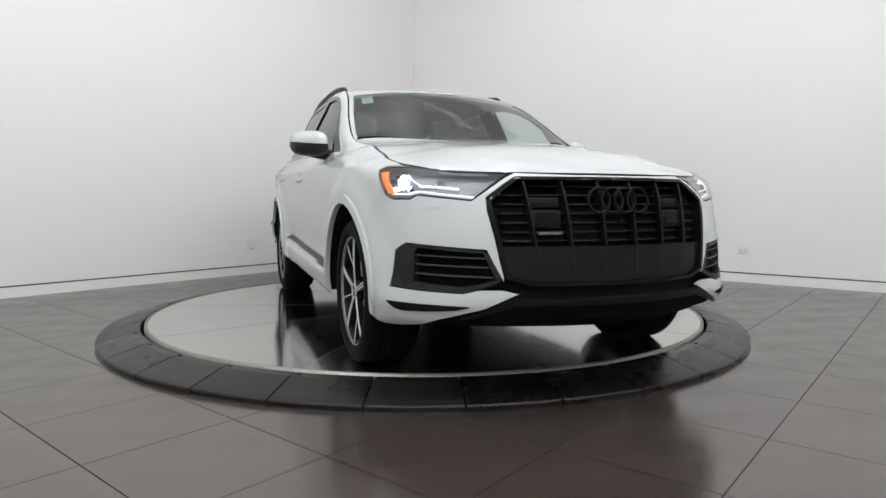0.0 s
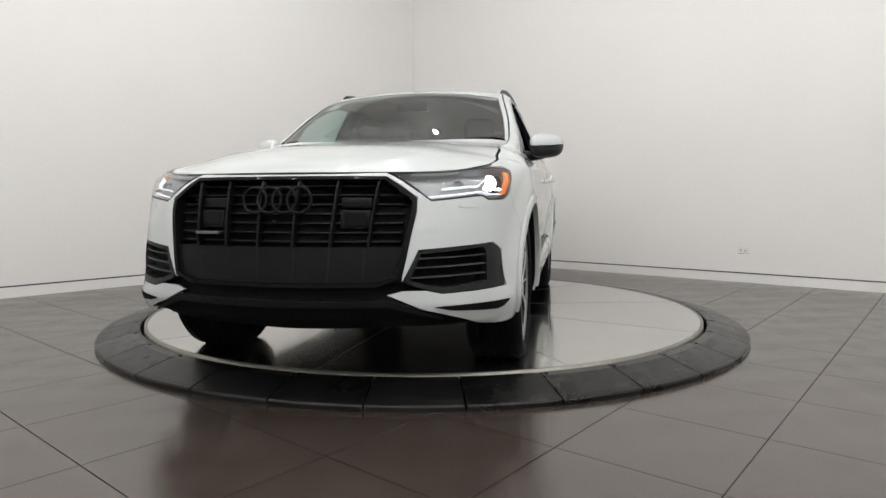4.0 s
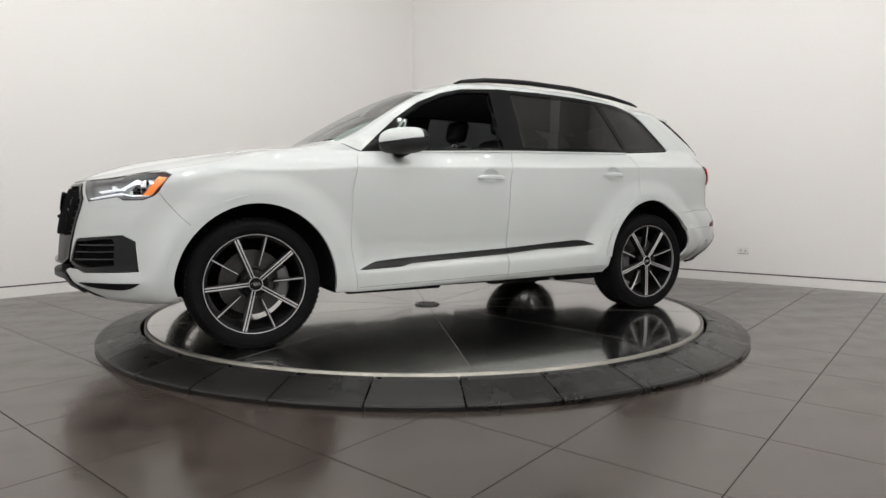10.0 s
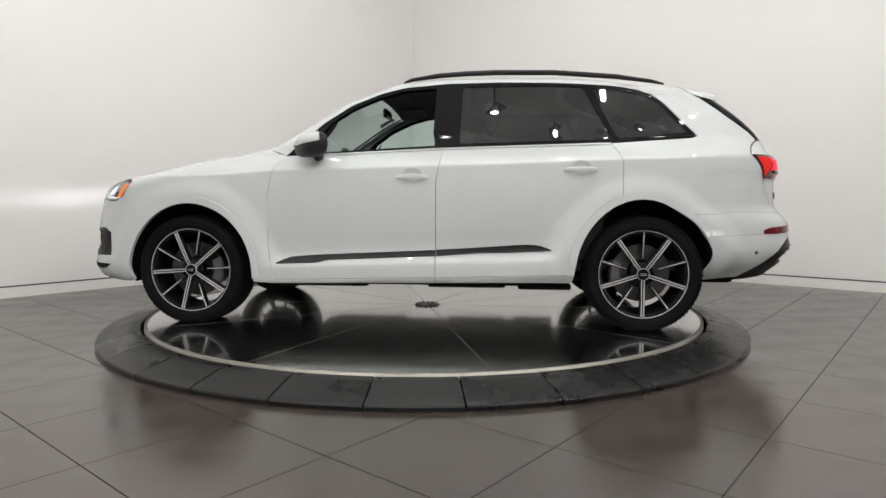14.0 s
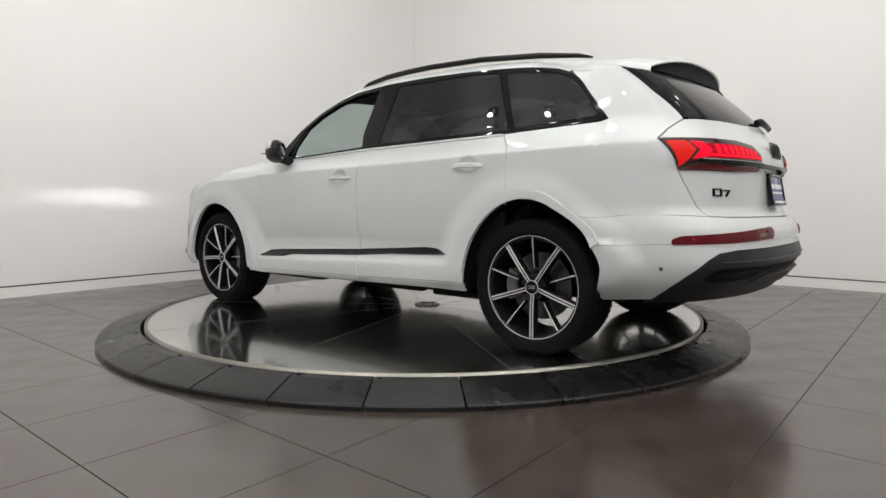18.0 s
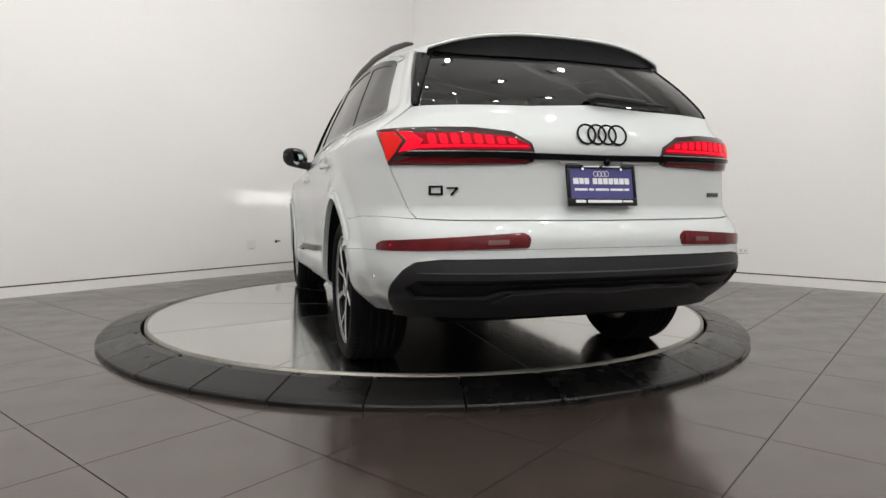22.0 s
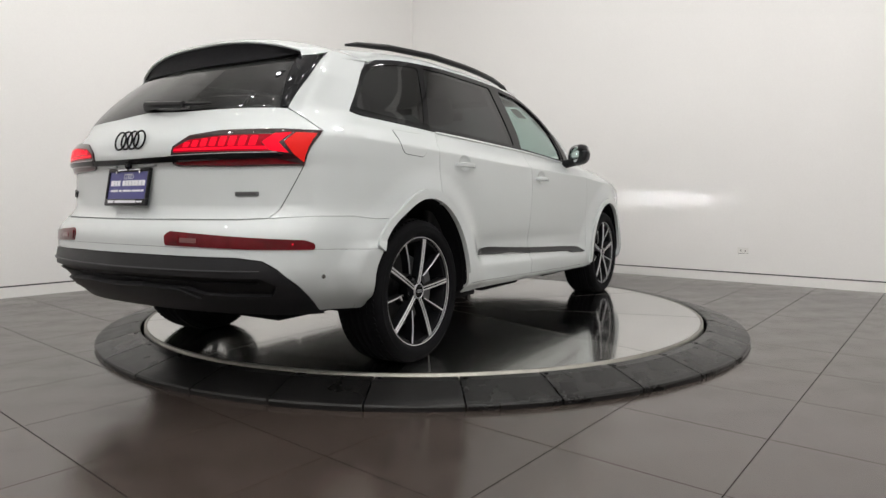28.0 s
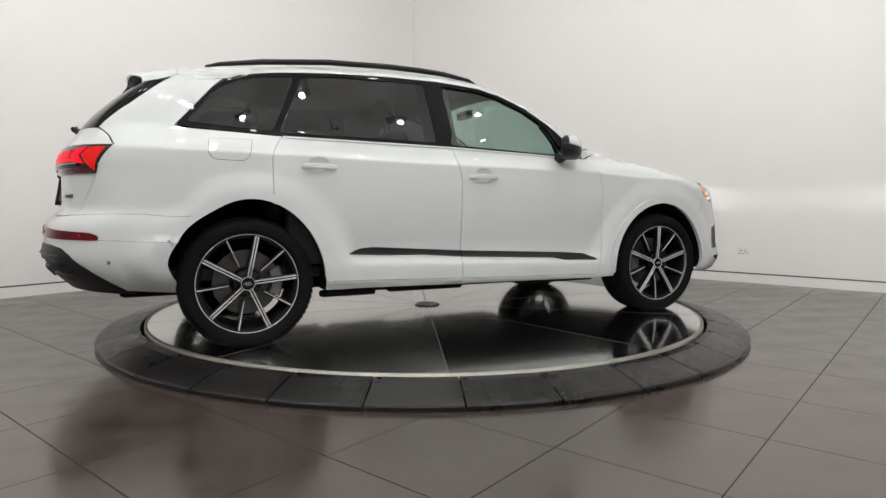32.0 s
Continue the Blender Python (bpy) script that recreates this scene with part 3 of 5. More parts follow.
def arch(cx, rx, rz, a0, a1, n=28, cz=.345):
    """Part of a wheel opening, in the side's parameters."""
    return [X(cx + rx * math.cos(radians(a)), cz + rz * math.sin(radians(a))) for a in np.linspace(a0, a1, n)]


FRONT_ARCH, REAR_ARCH = (1.490, .437, .463), (-1.480, .425, .486)
CAR = tagged(new("suv"), "white sport utility vehicle with black trim, turning on a turntable", "car")
E_ = S_END


def along_edge(x0, x1, n=24, drop=0.0):
    return [(float(s), float(edge(s)) - drop) for s in (s_of_x(x) for x in np.linspace(x0, x1, n))]


def lathe(bm, prof, n=72, m=None):
    rings = []
    for k in range(n):
        a = 2 * math.pi * k / n
        rings.append([bm.verts.new((m or Matrix()) @ Vector((r * math.cos(a), y, r * math.sin(a)))) for r, y in prof])
    for k in range(n):
        a, b = rings[k], rings[(k + 1) % n]
        for j in range(len(prof) - 1):
            bm.faces.new((a[j], a[j + 1], b[j + 1], b[j]))
    return bm


def cup_loop(sc, zc):
    """The outline of the finger recess behind a door handle."""
    return [(sc + .066 * math.cos(a), zc + .012 + .044 * math.sin(a)) for a in np.linspace(0, 2 * math.pi, 28, endpoint=False)]


# -- front end --
HEAD = [(.44, .935), (.67, .945), (.93, .968), (1.04, .970), (1.105, .955), (1.10, .91), (1.064, .842), (1.016, .824), (.90, .822), (.856, .84), (.616, .816)]
FOG = rounded([(.505, .488), (.568, .616), (.936, .64), (1.008, .608), (1.032, .454), (.664, .442), (.60, .458)], .03)
GRILLE = [(0, .914), (.424, .914), (.552, .828), (.556, .776), (.496, .504), (.40, .470), (0, .468)]
GRILLE_IN = [(0, .900), (.415, .900), (.532, .820), (.535, .778), (.478, .512), (.39, .486), (0, .484)]
bumper_loop = [(0, .924), (.20, .925), (.43, .932), (.616, .814), (.856, .838), (.90, .820), (1.016, .822), (1.066, .842), (1.091, .863), (1.242, .721)]
bumper_loop += arch(*FRONT_ARCH, 43, 0, 14) + [X(1.93, .290)]
bumper_loop += [(1.144, .276), (1.04, .277), (.928, .288), (.824, .302), (.752, .328), (.648, .358), (.568, .379), (.44, .44), (.504, .456), (.6, .456), (.664, .44), (1.034, .452), (1.010, .608), (.936, .642),
                (.568, .618), (.505, .490), (.502, .504), (.557, .776), (.554, .830), (.426, .915), (0, .915)]
FRONT_BUMPER = patch("front_bumper", bumper_loop, PAINT, CAR, both=True, step=.035)
GRILLE_OB = patch("grille_frame", GRILLE, BLACK_GLOSS, CAR, both=True, holes=[GRILLE_IN[1:-1] + [(-.05, .484), (-.05, .900)]], gap=.001, off=.006, thick=.05, label="gloss black octagonal grille frame")


def front_x(y, z):
    """How far forward the nose reaches at (y, z)."""
    s = np.linspace(0, 1.2, 200)
    p = low(s, z + 0 * s)
    return float(np.interp(abs(y), p[:, 1], p[:, 0]))


patch("grille_back", GRILLE_IN, DARK, GRILLE_OB, both=True, off=-.075, thick=.002)
for y in (-.40, -.242, -.08, .08, .242, .40):
    zt = .895
    bm = bmesh.new()
    n = 14
    rows = []
    for i in range(n + 1):
        z = .630 + (zt - .630) * i / n
        x = front_x(y * (1 - .06 * (1 - i / n)), z)
        yy = y * (1 - .06 * (1 - i / n))
        rows.append([bm.verts.new((x + dx, yy + dy, z)) for dx, dy in ((-.045, -.006), (.002, -.0055), (.006, -.0025), (.006, .0025), (.002, .0055), (-.045, .006))])
    for a, b in zip(rows, rows[1:]):
        for j in range(5):
            bm.faces.new((a[j], a[j + 1], b[j + 1], b[j]))
    part("grille_bar", bm, GRILLE_BLACK, GRILLE_OB, smooth=True)
for z in (.875, .838, .800, .762, .724, .686, .650):
    half = .50 - .07 * max(0, (.75 - z)) - (.10 if z > .85 else 0)
    bm = bmesh.new()
    rows = []
    for i in range(25):
        y = -half + 2 * half * i / 24
        x = front_x(y, z)
        rows.append([bm.verts.new((x + dx, y, z + dz)) for dx, dz in ((-.06, -.010), (-.022, -.0035), (-.019, 0), (-.022, .0035), (-.06, .004))])
    for a, b in zip(rows, rows[1:]):
        for j in range(4):
            bm.faces.new((a[j], b[j], b[j + 1], a[j + 1]))
    part("grille_slat", bm, GRILLE_BLACK, GRILLE_OB, smooth=True)
patch("grille_lower_panel", [(0, .632), (.505, .632), (.478, .512), (.39, .487), (0, .485)], GRILLE_BLACK, GRILLE_OB, both=True, off=-.010, thick=.03, label="plain satin black lower grille panel")
for y in (.08, .235, .385):
    for sg in (1, -1):
        s0 = float(np.interp(y * .93, low(np.linspace(0, .6, 60), .55)[:, 1], np.linspace(0, .6, 60)))
        patch("panel_rib", [(s0 - .0035, .494), (s0 + .0035, .494), (s0 + .0095, .628), (s0 + .0025, .628)], BLACK_SATIN, GRILLE_OB, sgn=sg, off=-.0092, thick=.003, gap=0)
for sg in (1, -1):
    for z0, z1, d in ((.705, .780, -.008), (.788, .832, -.012)):
        y = .322 * sg
        bm = bmesh.new()
        x = front_x(.322, (z0 + z1) / 2)
        box(bm, (x - .04, y - .062, z0), (x + d, y + .062, z1), pose(0, 0, 0), .006)
        bmesh.ops.rotate(bm, verts=bm.verts, cent=(x, y, z0), matrix=Matrix.Rotation(radians(13 * sg), 3, "Z") @ Matrix.Rotation(radians(-7), 3, "Y"))
        turn = Matrix.Translation((x, y, z0)) @ (Matrix.Rotation(radians(13 * sg), 4, "Z") @ Matrix.Rotation(radians(-7), 4, "Y")) @ Matrix.Translation((-x, -y, -z0))
        cover = part("sensor_cover", bm, GRILLE_BLACK, GRILLE_OB, smooth=True)
        if z0 < .75:
            part("sensor_window", box(bmesh.new(), (x + d - .002, y - .044, z0 + .012), (x + d + .002, y + .044, z1 - .010), turn, .0015), BLACK_GLOSS, cover, "gloss black sensor window")


def four_rings(parent, x, y0, z0, dia, gap_y, tube, tilt, material):
    bm = bmesh.new()
    for i in range(4):
        y = y0 + (i - 1.5) * gap_y
        c = pose(x, y, z0, 0, tilt, 0) @ pose(0, 0, 0, 0, 90, 0)
        n, m = 40, 8
        rows = []
        for k in range(n):
            a = 2 * math.pi * k / n
            rows.append([bm.verts.new(c @ Vector(((dia / 2 + tube * math.cos(b)) * math.cos(a), (dia / 2 + tube * math.cos(b)) * math.sin(a), tube * .8 * math.sin(b))))
                         for b in (2 * math.pi * j / m for j in range(m))])
        for k in range(n):
            for j in range(m):
                bm.faces.new((rows[k][j], rows[k][(j + 1) % m], rows[(k + 1) % n][(j + 1) % m], rows[(k + 1) % n][j]))
    part("emblem", bm, material, parent, "four interlocked dark rings", True)


four_rings(GRILLE_OB, front_x(0, .815) + .008, 0, .818, .104, .0645, .0072, -8, BLACK_GLOSS)
bm = box(bmesh.new(), (front_x(.31, .684) - .01, -.375, .678), (front_x(.31, .684) + .012, -.268, .690), None, .002)
part("grille_badge", bm, CALIPER, GRILLE_OB, "small bright grille badge bar")
bm = bmesh.new()
bmesh.ops.create_uvsphere(bm, u_segments=16, v_segments=8, radius=.012, matrix=Matrix.Translation((front_x(0, .71) + .005, 0, .728)))
part("camera_eye", bm, BLACK_GLOSS, GRILLE_OB, smooth=True)

patch("lower_intake", [(0, .468), (.40, .468), (.44, .438), (.568, .374), (.704, .342), (.80, .315), (.75, .30), (.5, .302), (0, .306)], DARK, CAR, both=True, off=-.03,
      thick=.02, label="dark lower air intake")
patch("front_skid_lip", [(0, .420), (.40, .420), (.455, .424), (.56, .375), (.66, .338), (.64, .333), (.55, .360), (.44, .392), (0, .388)], GRILLE_BLACK, CAR, both=True, off=.008, thick=.04, label="satin black lower front lip")

for sg in (1, -1):
    # headlight
    lamp = patch("headlight", HEAD, LAMP_DARK, CAR, sgn=sg, off=-.036, thick=.002, holes=[[(.89, .853), (1.05, .853), (1.05, .884), (.992, .884), (.992, .950), (.90, .950), (.90, .884), (.89, .884)]], label="headlight with lit lamp and orange marker")
    patch("lamp_surround", HEAD, BLACK_GLOSS, lamp, sgn=sg, off=-.002, thick=.004, gap=.001,
          holes=[shrunk(finer(ccw(HEAD), .03), .0035, lambda p: False)])
    patch("lamp_wall", HEAD, LAMP_DARK, lamp, sgn=sg, off=-.005, thick=.031, gap=.001, holes=[shrunk(finer(ccw(HEAD), .03), .004, lambda p: False)])
    patch("lens", HEAD, CLEAR, lamp, sgn=sg, off=.001, thick=.003, gap=.003, label="clear curved lens").visible_shadow = False
    patch("marker", [(1.025, .954), (1.090, .946), (1.088, .91), (1.052, .848), (1.000, .846), (1.014, .868), (1.036, .905), (1.034, .93)], ORANGE, lamp, sgn=sg, off=-.010, thick=.008, gap=0,
          label="orange side marker")
    def guide(pts, w, off, name="light_guide", mt=DRL, label=""):
        n = len(pts)
        up, dn = [], []
        for i in range(n):
            (x0, y0), (x1, y1) = pts[max(i - 1, 0)], pts[min(i + 1, n - 1)]
            d = math.hypot(x1 - x0, y1 - y0)
            nx, ny = -(y1 - y0) / d * w / 2, (x1 - x0) / d * w / 2
            up.append((pts[i][0] + nx, pts[i][1] + ny))
            dn.append((pts[i][0] - nx, pts[i][1] - ny))
        patch(name, up + dn[::-1], mt, lamp, sgn=sg, off=off, thick=.025, gap=0, step=.03, label=label)
    guide([(.60, .834), (.74, .848), (.855, .860), (.925, .848), (1.030, .848)], .0065, -.016, label="white daytime light guide")
    guide([(.66, .872), (.80, .884), (.850, .884)], .0055, -.018)
    guide([(.835, .884), (.868, .905), (.893, .938), (.90, .943)], .0055, -.018)
    guide([(.62, .856), (.80, .870)], .007, -.05, "reflector_fin", REFLECTOR)
    guide([(.66, .915), (.84, .932)], .016, -.05, "reflector_fin", REFLECTOR)
    for k, (s0, z0, r, mt) in enumerate(((.952, .922, .028, HEAD_GLOW), (.75, .905, .018, REFLECTOR), (1.015, .925, .020, REFLECTOR))):
        p, nrm = low(s0, z0), normals(low, np.array([s0]), np.array([z0]))[0]
        p = p - nrm * (.050 if k else .060)
        fwd = Vector((1, .0, -.012)).normalized()
        m = Matrix.Translation((p[0], p[1] * sg, p[2])) @ Vector((fwd.x, fwd.y * sg, fwd.z)).to_track_quat("Z", "Y").to_matrix().to_4x4()
        bm = lathe(bmesh.new(), [(r * 1.0, .006), (r * 1.04, .012), (r * 1.25, .026), (r * 1.32, .026), (r * 1.32, .0)], 28, m @ Matrix.Rotation(math.pi / 2, 4, "X"))
        part("lamp_bowl", bm, REFLECTOR, lamp, smooth=True)
        bm = bmesh.new()
        if not k:
            # added dark tube, blocks the emitter from oblique views
            part("lamp_tube", lathe(bmesh.new(), [(r * .98, -.042), (r * 1.0, .008), (r * 1.1, .008), (r * 1.1, -.042), (0, -.043)], 28, m @ Matrix.Rotation(math.pi / 2, 4, "X")), DARK, lamp, smooth=True)
        bmesh.ops.create_uvsphere(bm, u_segments=24, v_segments=12, radius=r * .9, matrix=m @ (Matrix() if k else Matrix.Translation((0, 0, -.033))) @ Matrix.Diagonal((1, 1, .3, 1)))
        part("projector", bm, mt, lamp, "bright projector lamp" if mt is HEAD_GLOW else "", True)
    patch("lamp_back", HEAD, REFLECTOR, lamp, sgn=sg, off=-.16, thick=.002)
    # low beam: a wide flat emitter in an added slot that shapes its fan
    p = low(.915, .866) - np.array([.060, 0, 0])
    bx, by, bz = p[0], p[1] * sg, p[2]
    bm = bmesh.new()
    for lo, hi in (((bx - .05, by - .028, bz + .0022), (bx, by + .028, bz + .005)), ((bx - .05, by - .028, bz - .005), (bx, by + .028, bz - .0022)),
                   ((bx - .05, by - .030, bz - .005), (bx, by - .028, bz + .005)), ((bx - .05, by + .028, bz - .005), (bx, by + .030, bz + .005)),
                   ((bx - .053, by - .030, bz - .005), (bx - .05, by + .030, bz + .005))):
        box(bm, lo, hi)
    part("beam_slot", bm, DARK, lamp, "dark slot added to shape the low beam")
    part("low_beam", box(bmesh.new(), (bx - .049, by - .027, bz - .002), (bx - .048, by + .027, bz + .002)), BEAM, lamp, "bright low beam strip")
    # fog intake
    fog = patch("side_intake", FOG, PLASTIC, CAR, sgn=sg, off=-.06, thick=.002, label="black side air intake with slats")
    patch("intake_frame", FOG, PLASTIC, fog, sgn=sg, off=.001, thick=.06, gap=.001,
          holes=[[(.535, .498), (.58, .604), (.872, .624), (.890, .605), (.897, .484), (.69, .466), (.60, .478)]])
    # slats coloured lighter than their frame, as their edges catch light
    for z in (.505, .545, .583):
        patch("intake_slat", [(.54, z - .002), (.897, z + .008), (.897, z + .0125), (.545, z + .003)], LIT_EDGE, fog, sgn=sg, off=-.008, thick=.035, gap=0)
    patch("bumper_slot", rounded([(.62, .387), (.69, .371), (.80, .364), (.936, .358), (.99, .367), (1.042, .393), (.944, .394), (.80, .393), (.664, .389)], .012), DARK, FRONT_BUMPER, sgn=sg, off=.003, thick=.006, gap=0)
    # fender
    loop = [(.935, .970), (1.04, .973), (1.107, .957), (1.103, .91), (1.091, .863), (1.242, .721)] + arch(*FRONT_ARCH, 43, 180, 40) + [X(1.053, .285), X(.9155, .277), X(.9515, .554), X(.9415, .88), X(.8995, 1.06), X(.8575, 1.120)]
    loop += along_edge(.99, 2.12, 36)
    fender = patch("front_fender", loop, PAINT, CAR, sgn=sg, step=.028)
    # doors
    belt_f = [X(x, 1.126 + (.857 - x) * .0373 - .004) for x in np.linspace(-.216, .857, 14)]
    fd = patch("front_door", [X(.915, .277), X(.951, .554), X(.941, .88), X(.899, 1.06)] + belt_f[::-1] + [X(-.190, 1.05), X(-.169, .954), X(-.163, .5), X(-.163, .284)], PAINT, CAR, sgn=sg, step=.028, holes=[cup_loop(3.145, .977)])
    belt_r = [X(x, 1.166 + (-.214 - x) * .0222 - .004) for x in np.linspace(-1.282, -.216, 14)]
    rd = patch("rear_door", [X(-.165, .284), X(-.165, .5), X(-.171, .954), X(-.192, 1.05)] + belt_r[::-1] + [X(-1.332, 1.12), X(-1.350, 1.066), X(-1.350, .80)] + arch(*REAR_ARCH, 70, 5, 24) + [X(-1.040, .294)], PAINT, CAR,
               sgn=sg, step=.028, holes=[cup_loop(4.212, 1.018)])
    for door, line in ((fd, belt_f[:-3]), (rd, belt_r)):
        patch("belt_lip", line + [(a, b - .011) for a, b in line[::-1]], PAINT, door, sgn=sg, off=.007, thick=.010, gap=.001, step=.03)
    # quarter panel with the rear pillar
    loop = [X(-1.351, .80), X(-1.351, 1.066), X(-1.333, 1.12), X(-1.286, 1.186), (4.75, 1.205), (5.05, 1.222), (5.115, 1.236), (5.085, 1.31), (5.07, 1.384), (5.06, 1.47), (5.02, 1.535)]
    loop += [(float(s), float(edge(s))) for s in np.linspace(5.02, 5.47, 10)] + [(5.49, 1.48), (5.50, 1.36), (5.555, 1.208), (5.50, 1.188), (5.44, 1.16), (5.372, 1.112), (5.452, .96), (5.555, .768), (5.574, .7445), (5.40, .752), (5.176, .750), (5.03, .736)]
    loop += arch(*REAR_ARCH, 126, 72, 24)
    quarter = patch("quarter_panel", loop, PAINT, CAR, sgn=sg, step=.028)
    # body frame over the windows
    DLO = [(2.28, 1.124), (2.39, 1.224), (2.54, 1.352), (2.71, 1.464), (2.9, 1.544), (3.06, 1.584), (3.36, 1.608), (3.7, 1.612), (4.06, 1.602), (4.53, 1.577), (4.86, 1.555), (4.98, 1.53), (5.045, 1.48), (5.06, 1.384), (5.085, 1.31),
           (5.105, 1.25), (5.09, 1.236), (4.45, 1.195), (3.34, 1.164)]
    frame_loop = DLO[:12] + [(5.018, 1.535), (5.018, float(edge(5.018)))] + along_edge(-1.75, .99, 50)
    patch("roof_side_frame", frame_loop, PAINT, CAR, sgn=sg, step=.035)
    B_ = 3.335 if sg < 0 else 3.282
    F_GLASS = rounded([(2.43, 1.140), (2.50, 1.225), (2.575, 1.342), (2.73, 1.446), (2.91, 1.522), (3.06, 1.560), (B_, 1.578), (B_ - .004, 1.40), (B_ - .01, 1.26), (B_ + .012, 1.178)], .02, sharp=(0,))
    R_GLASS = rounded([(3.445, 1.190), (3.46, 1.583), (4.05, 1.580), (4.248, 1.570), (4.425, 1.212)], .02)
    Q_GLASS = rounded([(4.466, 1.220), (4.305, 1.562), (4.53, 1.548), (4.84, 1.525), (4.955, 1.495), (5.015, 1.44), (5.03, 1.37), (5.055, 1.262)], .03)
    surround = patch("window_surround", DLO, BLACK_GLOSS, CAR, sgn=sg, off=-.001, thick=.03, gap=0, holes=[F_GLASS, R_GLASS, Q_GLASS], label="gloss black window surround and pillars")
    if sg < 0:
        patch("front_side_window", F_GLASS, GREEN_GLASS, surround, sgn=sg, off=-.012, thick=.004, gap=-.004, label="clear greenish front side window").visible_shadow = False
    else:
        patch("lowered_window", [(2.45, 1.138), (2.455, 1.146), (3.288, 1.190), (3.288, 1.180)], GREEN_GLASS, surround, sgn=sg, off=-.02, thick=.004, gap=0, label="top edge of the lowered front window")
    patch("rear_side_window", R_GLASS, PRIVACY, surround, sgn=sg, off=-.006, thick=.004, gap=-.004, label="dark tinted rear side window")
    patch("quarter_window", Q_GLASS, PRIVACY, surround, sgn=sg, off=-.004, thick=.004, gap=-.004, label="dark tinted quarter window")
    # mirror sail divider
    patch("window_divider", [(2.485, 1.14), (2.52, 1.235), (2.60, 1.345), (2.612, 1.345), (2.54, 1.235), (2.505, 1.14)], BLACK_GLOSS, surround, sgn=sg, off=-.004, thick=.02, gap=0)
    # wheel arch mouldings
    for cx, rx, rz, a0, a1 in ((*FRONT_ARCH, -4, 184), (*REAR_ARCH, 8, 150)):
        ring = arch(cx, rx, rz, a0, a1, 44) + arch(cx, rx + .046, rz + .046, a1, a0, 44)
        patch("arch_moulding", ring, PAINT, CAR, sgn=sg, off=.014, thick=.026, gap=0, step=.03, label="white wheel arch moulding")
    # door mouldings
    patch("door_moulding", rounded([(2.225, .408), (2.336, .452), (2.5, .466), (3.294, .503), (3.294, .466), (2.576, .434), (2.504, .416)], .015, sharp=(3, 4)), BLACK_SATIN, fd, sgn=sg, off=.012, thick=.02, gap=0, label="satin black door moulding")
    patch("door_moulding", rounded([(3.300, .504), (3.88, .543), (3.96, .538), (4.048, .505), (3.80, .492), (3.568, .487), (3.300, .466)], .015, sharp=(0, 6)), BLACK_SATIN, rd, sgn=sg, off=.012, thick=.02, gap=0, label="satin black door moulding")
    # thin dark strips paint in the soft shade line at the sill crease
    patch("sill_joint", [(2.23, .3025), (3.28, .3265), (3.28, .3283), (2.23, .3043)], DARK, fd, sgn=sg, off=.0008, thick=.0004, gap=0)
    patch("sill_joint", [(3.305, .3270), (4.14, .3500), (4.14, .3518), (3.305, .3288)], DARK, rd, sgn=sg, off=.0008, thick=.0004, gap=0)
    # handles
    for door, sc, zc in ((fd, 3.145, .977), (rd, 4.212, 1.018)):
        n = 17
        rows = []
        bm = bmesh.new()
        for i in range(n):
            u = -1 + 2 * i / (n - 1)
            s = sc + .105 * u
            p = low(s, zc)
            out = .034 * (1 - abs(u) ** 3.5) + .002
            hgt = .0145 * (1 - .35 * abs(u) ** 3)
            rows.append([bm.verts.new((p[0], sg * (p[1] + out * k), zc + hgt * math.sin(a) - .004 * u * u)) for a, k in
                         ((-2.6, .55), (-1.6, .75), (-.8, .97), (0, 1.0), (.8, .97), (1.6, .75), (2.6, .55))])
        for a, b in zip(rows, rows[1:]):
            for j in range(7):
                bm.faces.new((a[j], b[j], b[(j + 1) % 7], a[(j + 1) % 7]))
        bm.faces.new(rows[0])
        bm.faces.new(rows[-1])
        part("handle", bm, PAINT, door, "white pull handle", True)
        rows = []
        ring = cup_loop(sc, zc)
        for k, d in ((1.0, 0.0), (.94, -.001), (.8, -.005), (.55, -.010), (.25, -.0125), (.02, -.013)):
            r = [low(sc + (a - sc) * k, zc + .012 + (b - zc - .012) * k) for a, b in ring + ring[:1]]
            rows += [(q[0], sg * (q[1] + d), q[2]) for q in r]
        m = len(ring) + 1
        mesh_ob("handle_recess", rows, [(i * m + j, i * m + j + 1, (i + 1) * m + j + 1, (i + 1) * m + j) for i in range(5) for j in range(m - 1)], PAINT, door, True)

# -- rear end --
TAILLIGHT = [(5.378, 1.106), (5.55, 1.106), (5.81, 1.104), (5.96, 1.088), (6.04, 1.045), (6.052, 1.008), (6.05, .972), (6.02, .962), (5.72, .955), (5.456, .960)]
gate_loop = [(5.558, 1.204), (5.50, 1.184), (5.443, 1.157), (5.377, 1.110), (5.455, .958), (5.557, .768), (5.577, .746), (5.7, .741), (E_, .738), (E_, 1.222), (6.08, 1.208), (5.83, 1.208), (5.64, 1.206)]
GATE = patch("tailgate", gate_loop, PAINT, CAR, both=True, step=.024)
patch("rear_window", [(E_, 1.225), (6.08, 1.211), (5.83, 1.211), (5.603, 1.209), (5.668, 1.50), (5.72, 1.545), (E_, 1.548)], PRIVACY, GATE, both=True, off=-.004, thick=.004, gap=.001, label="dark tinted rear window")
REAR_BUMPER = patch("rear_bumper", [(5.03, .736), (5.176, .750), (5.40, .752), (5.574, .7435), (5.7, .737), (E_, .734), (E_, .628), (6.0, .626), (5.345, .616), (5.03, .6015)] +
                    arch(*REAR_ARCH, 148, 126, 14), PAINT, CAR, both=True, step=.03)
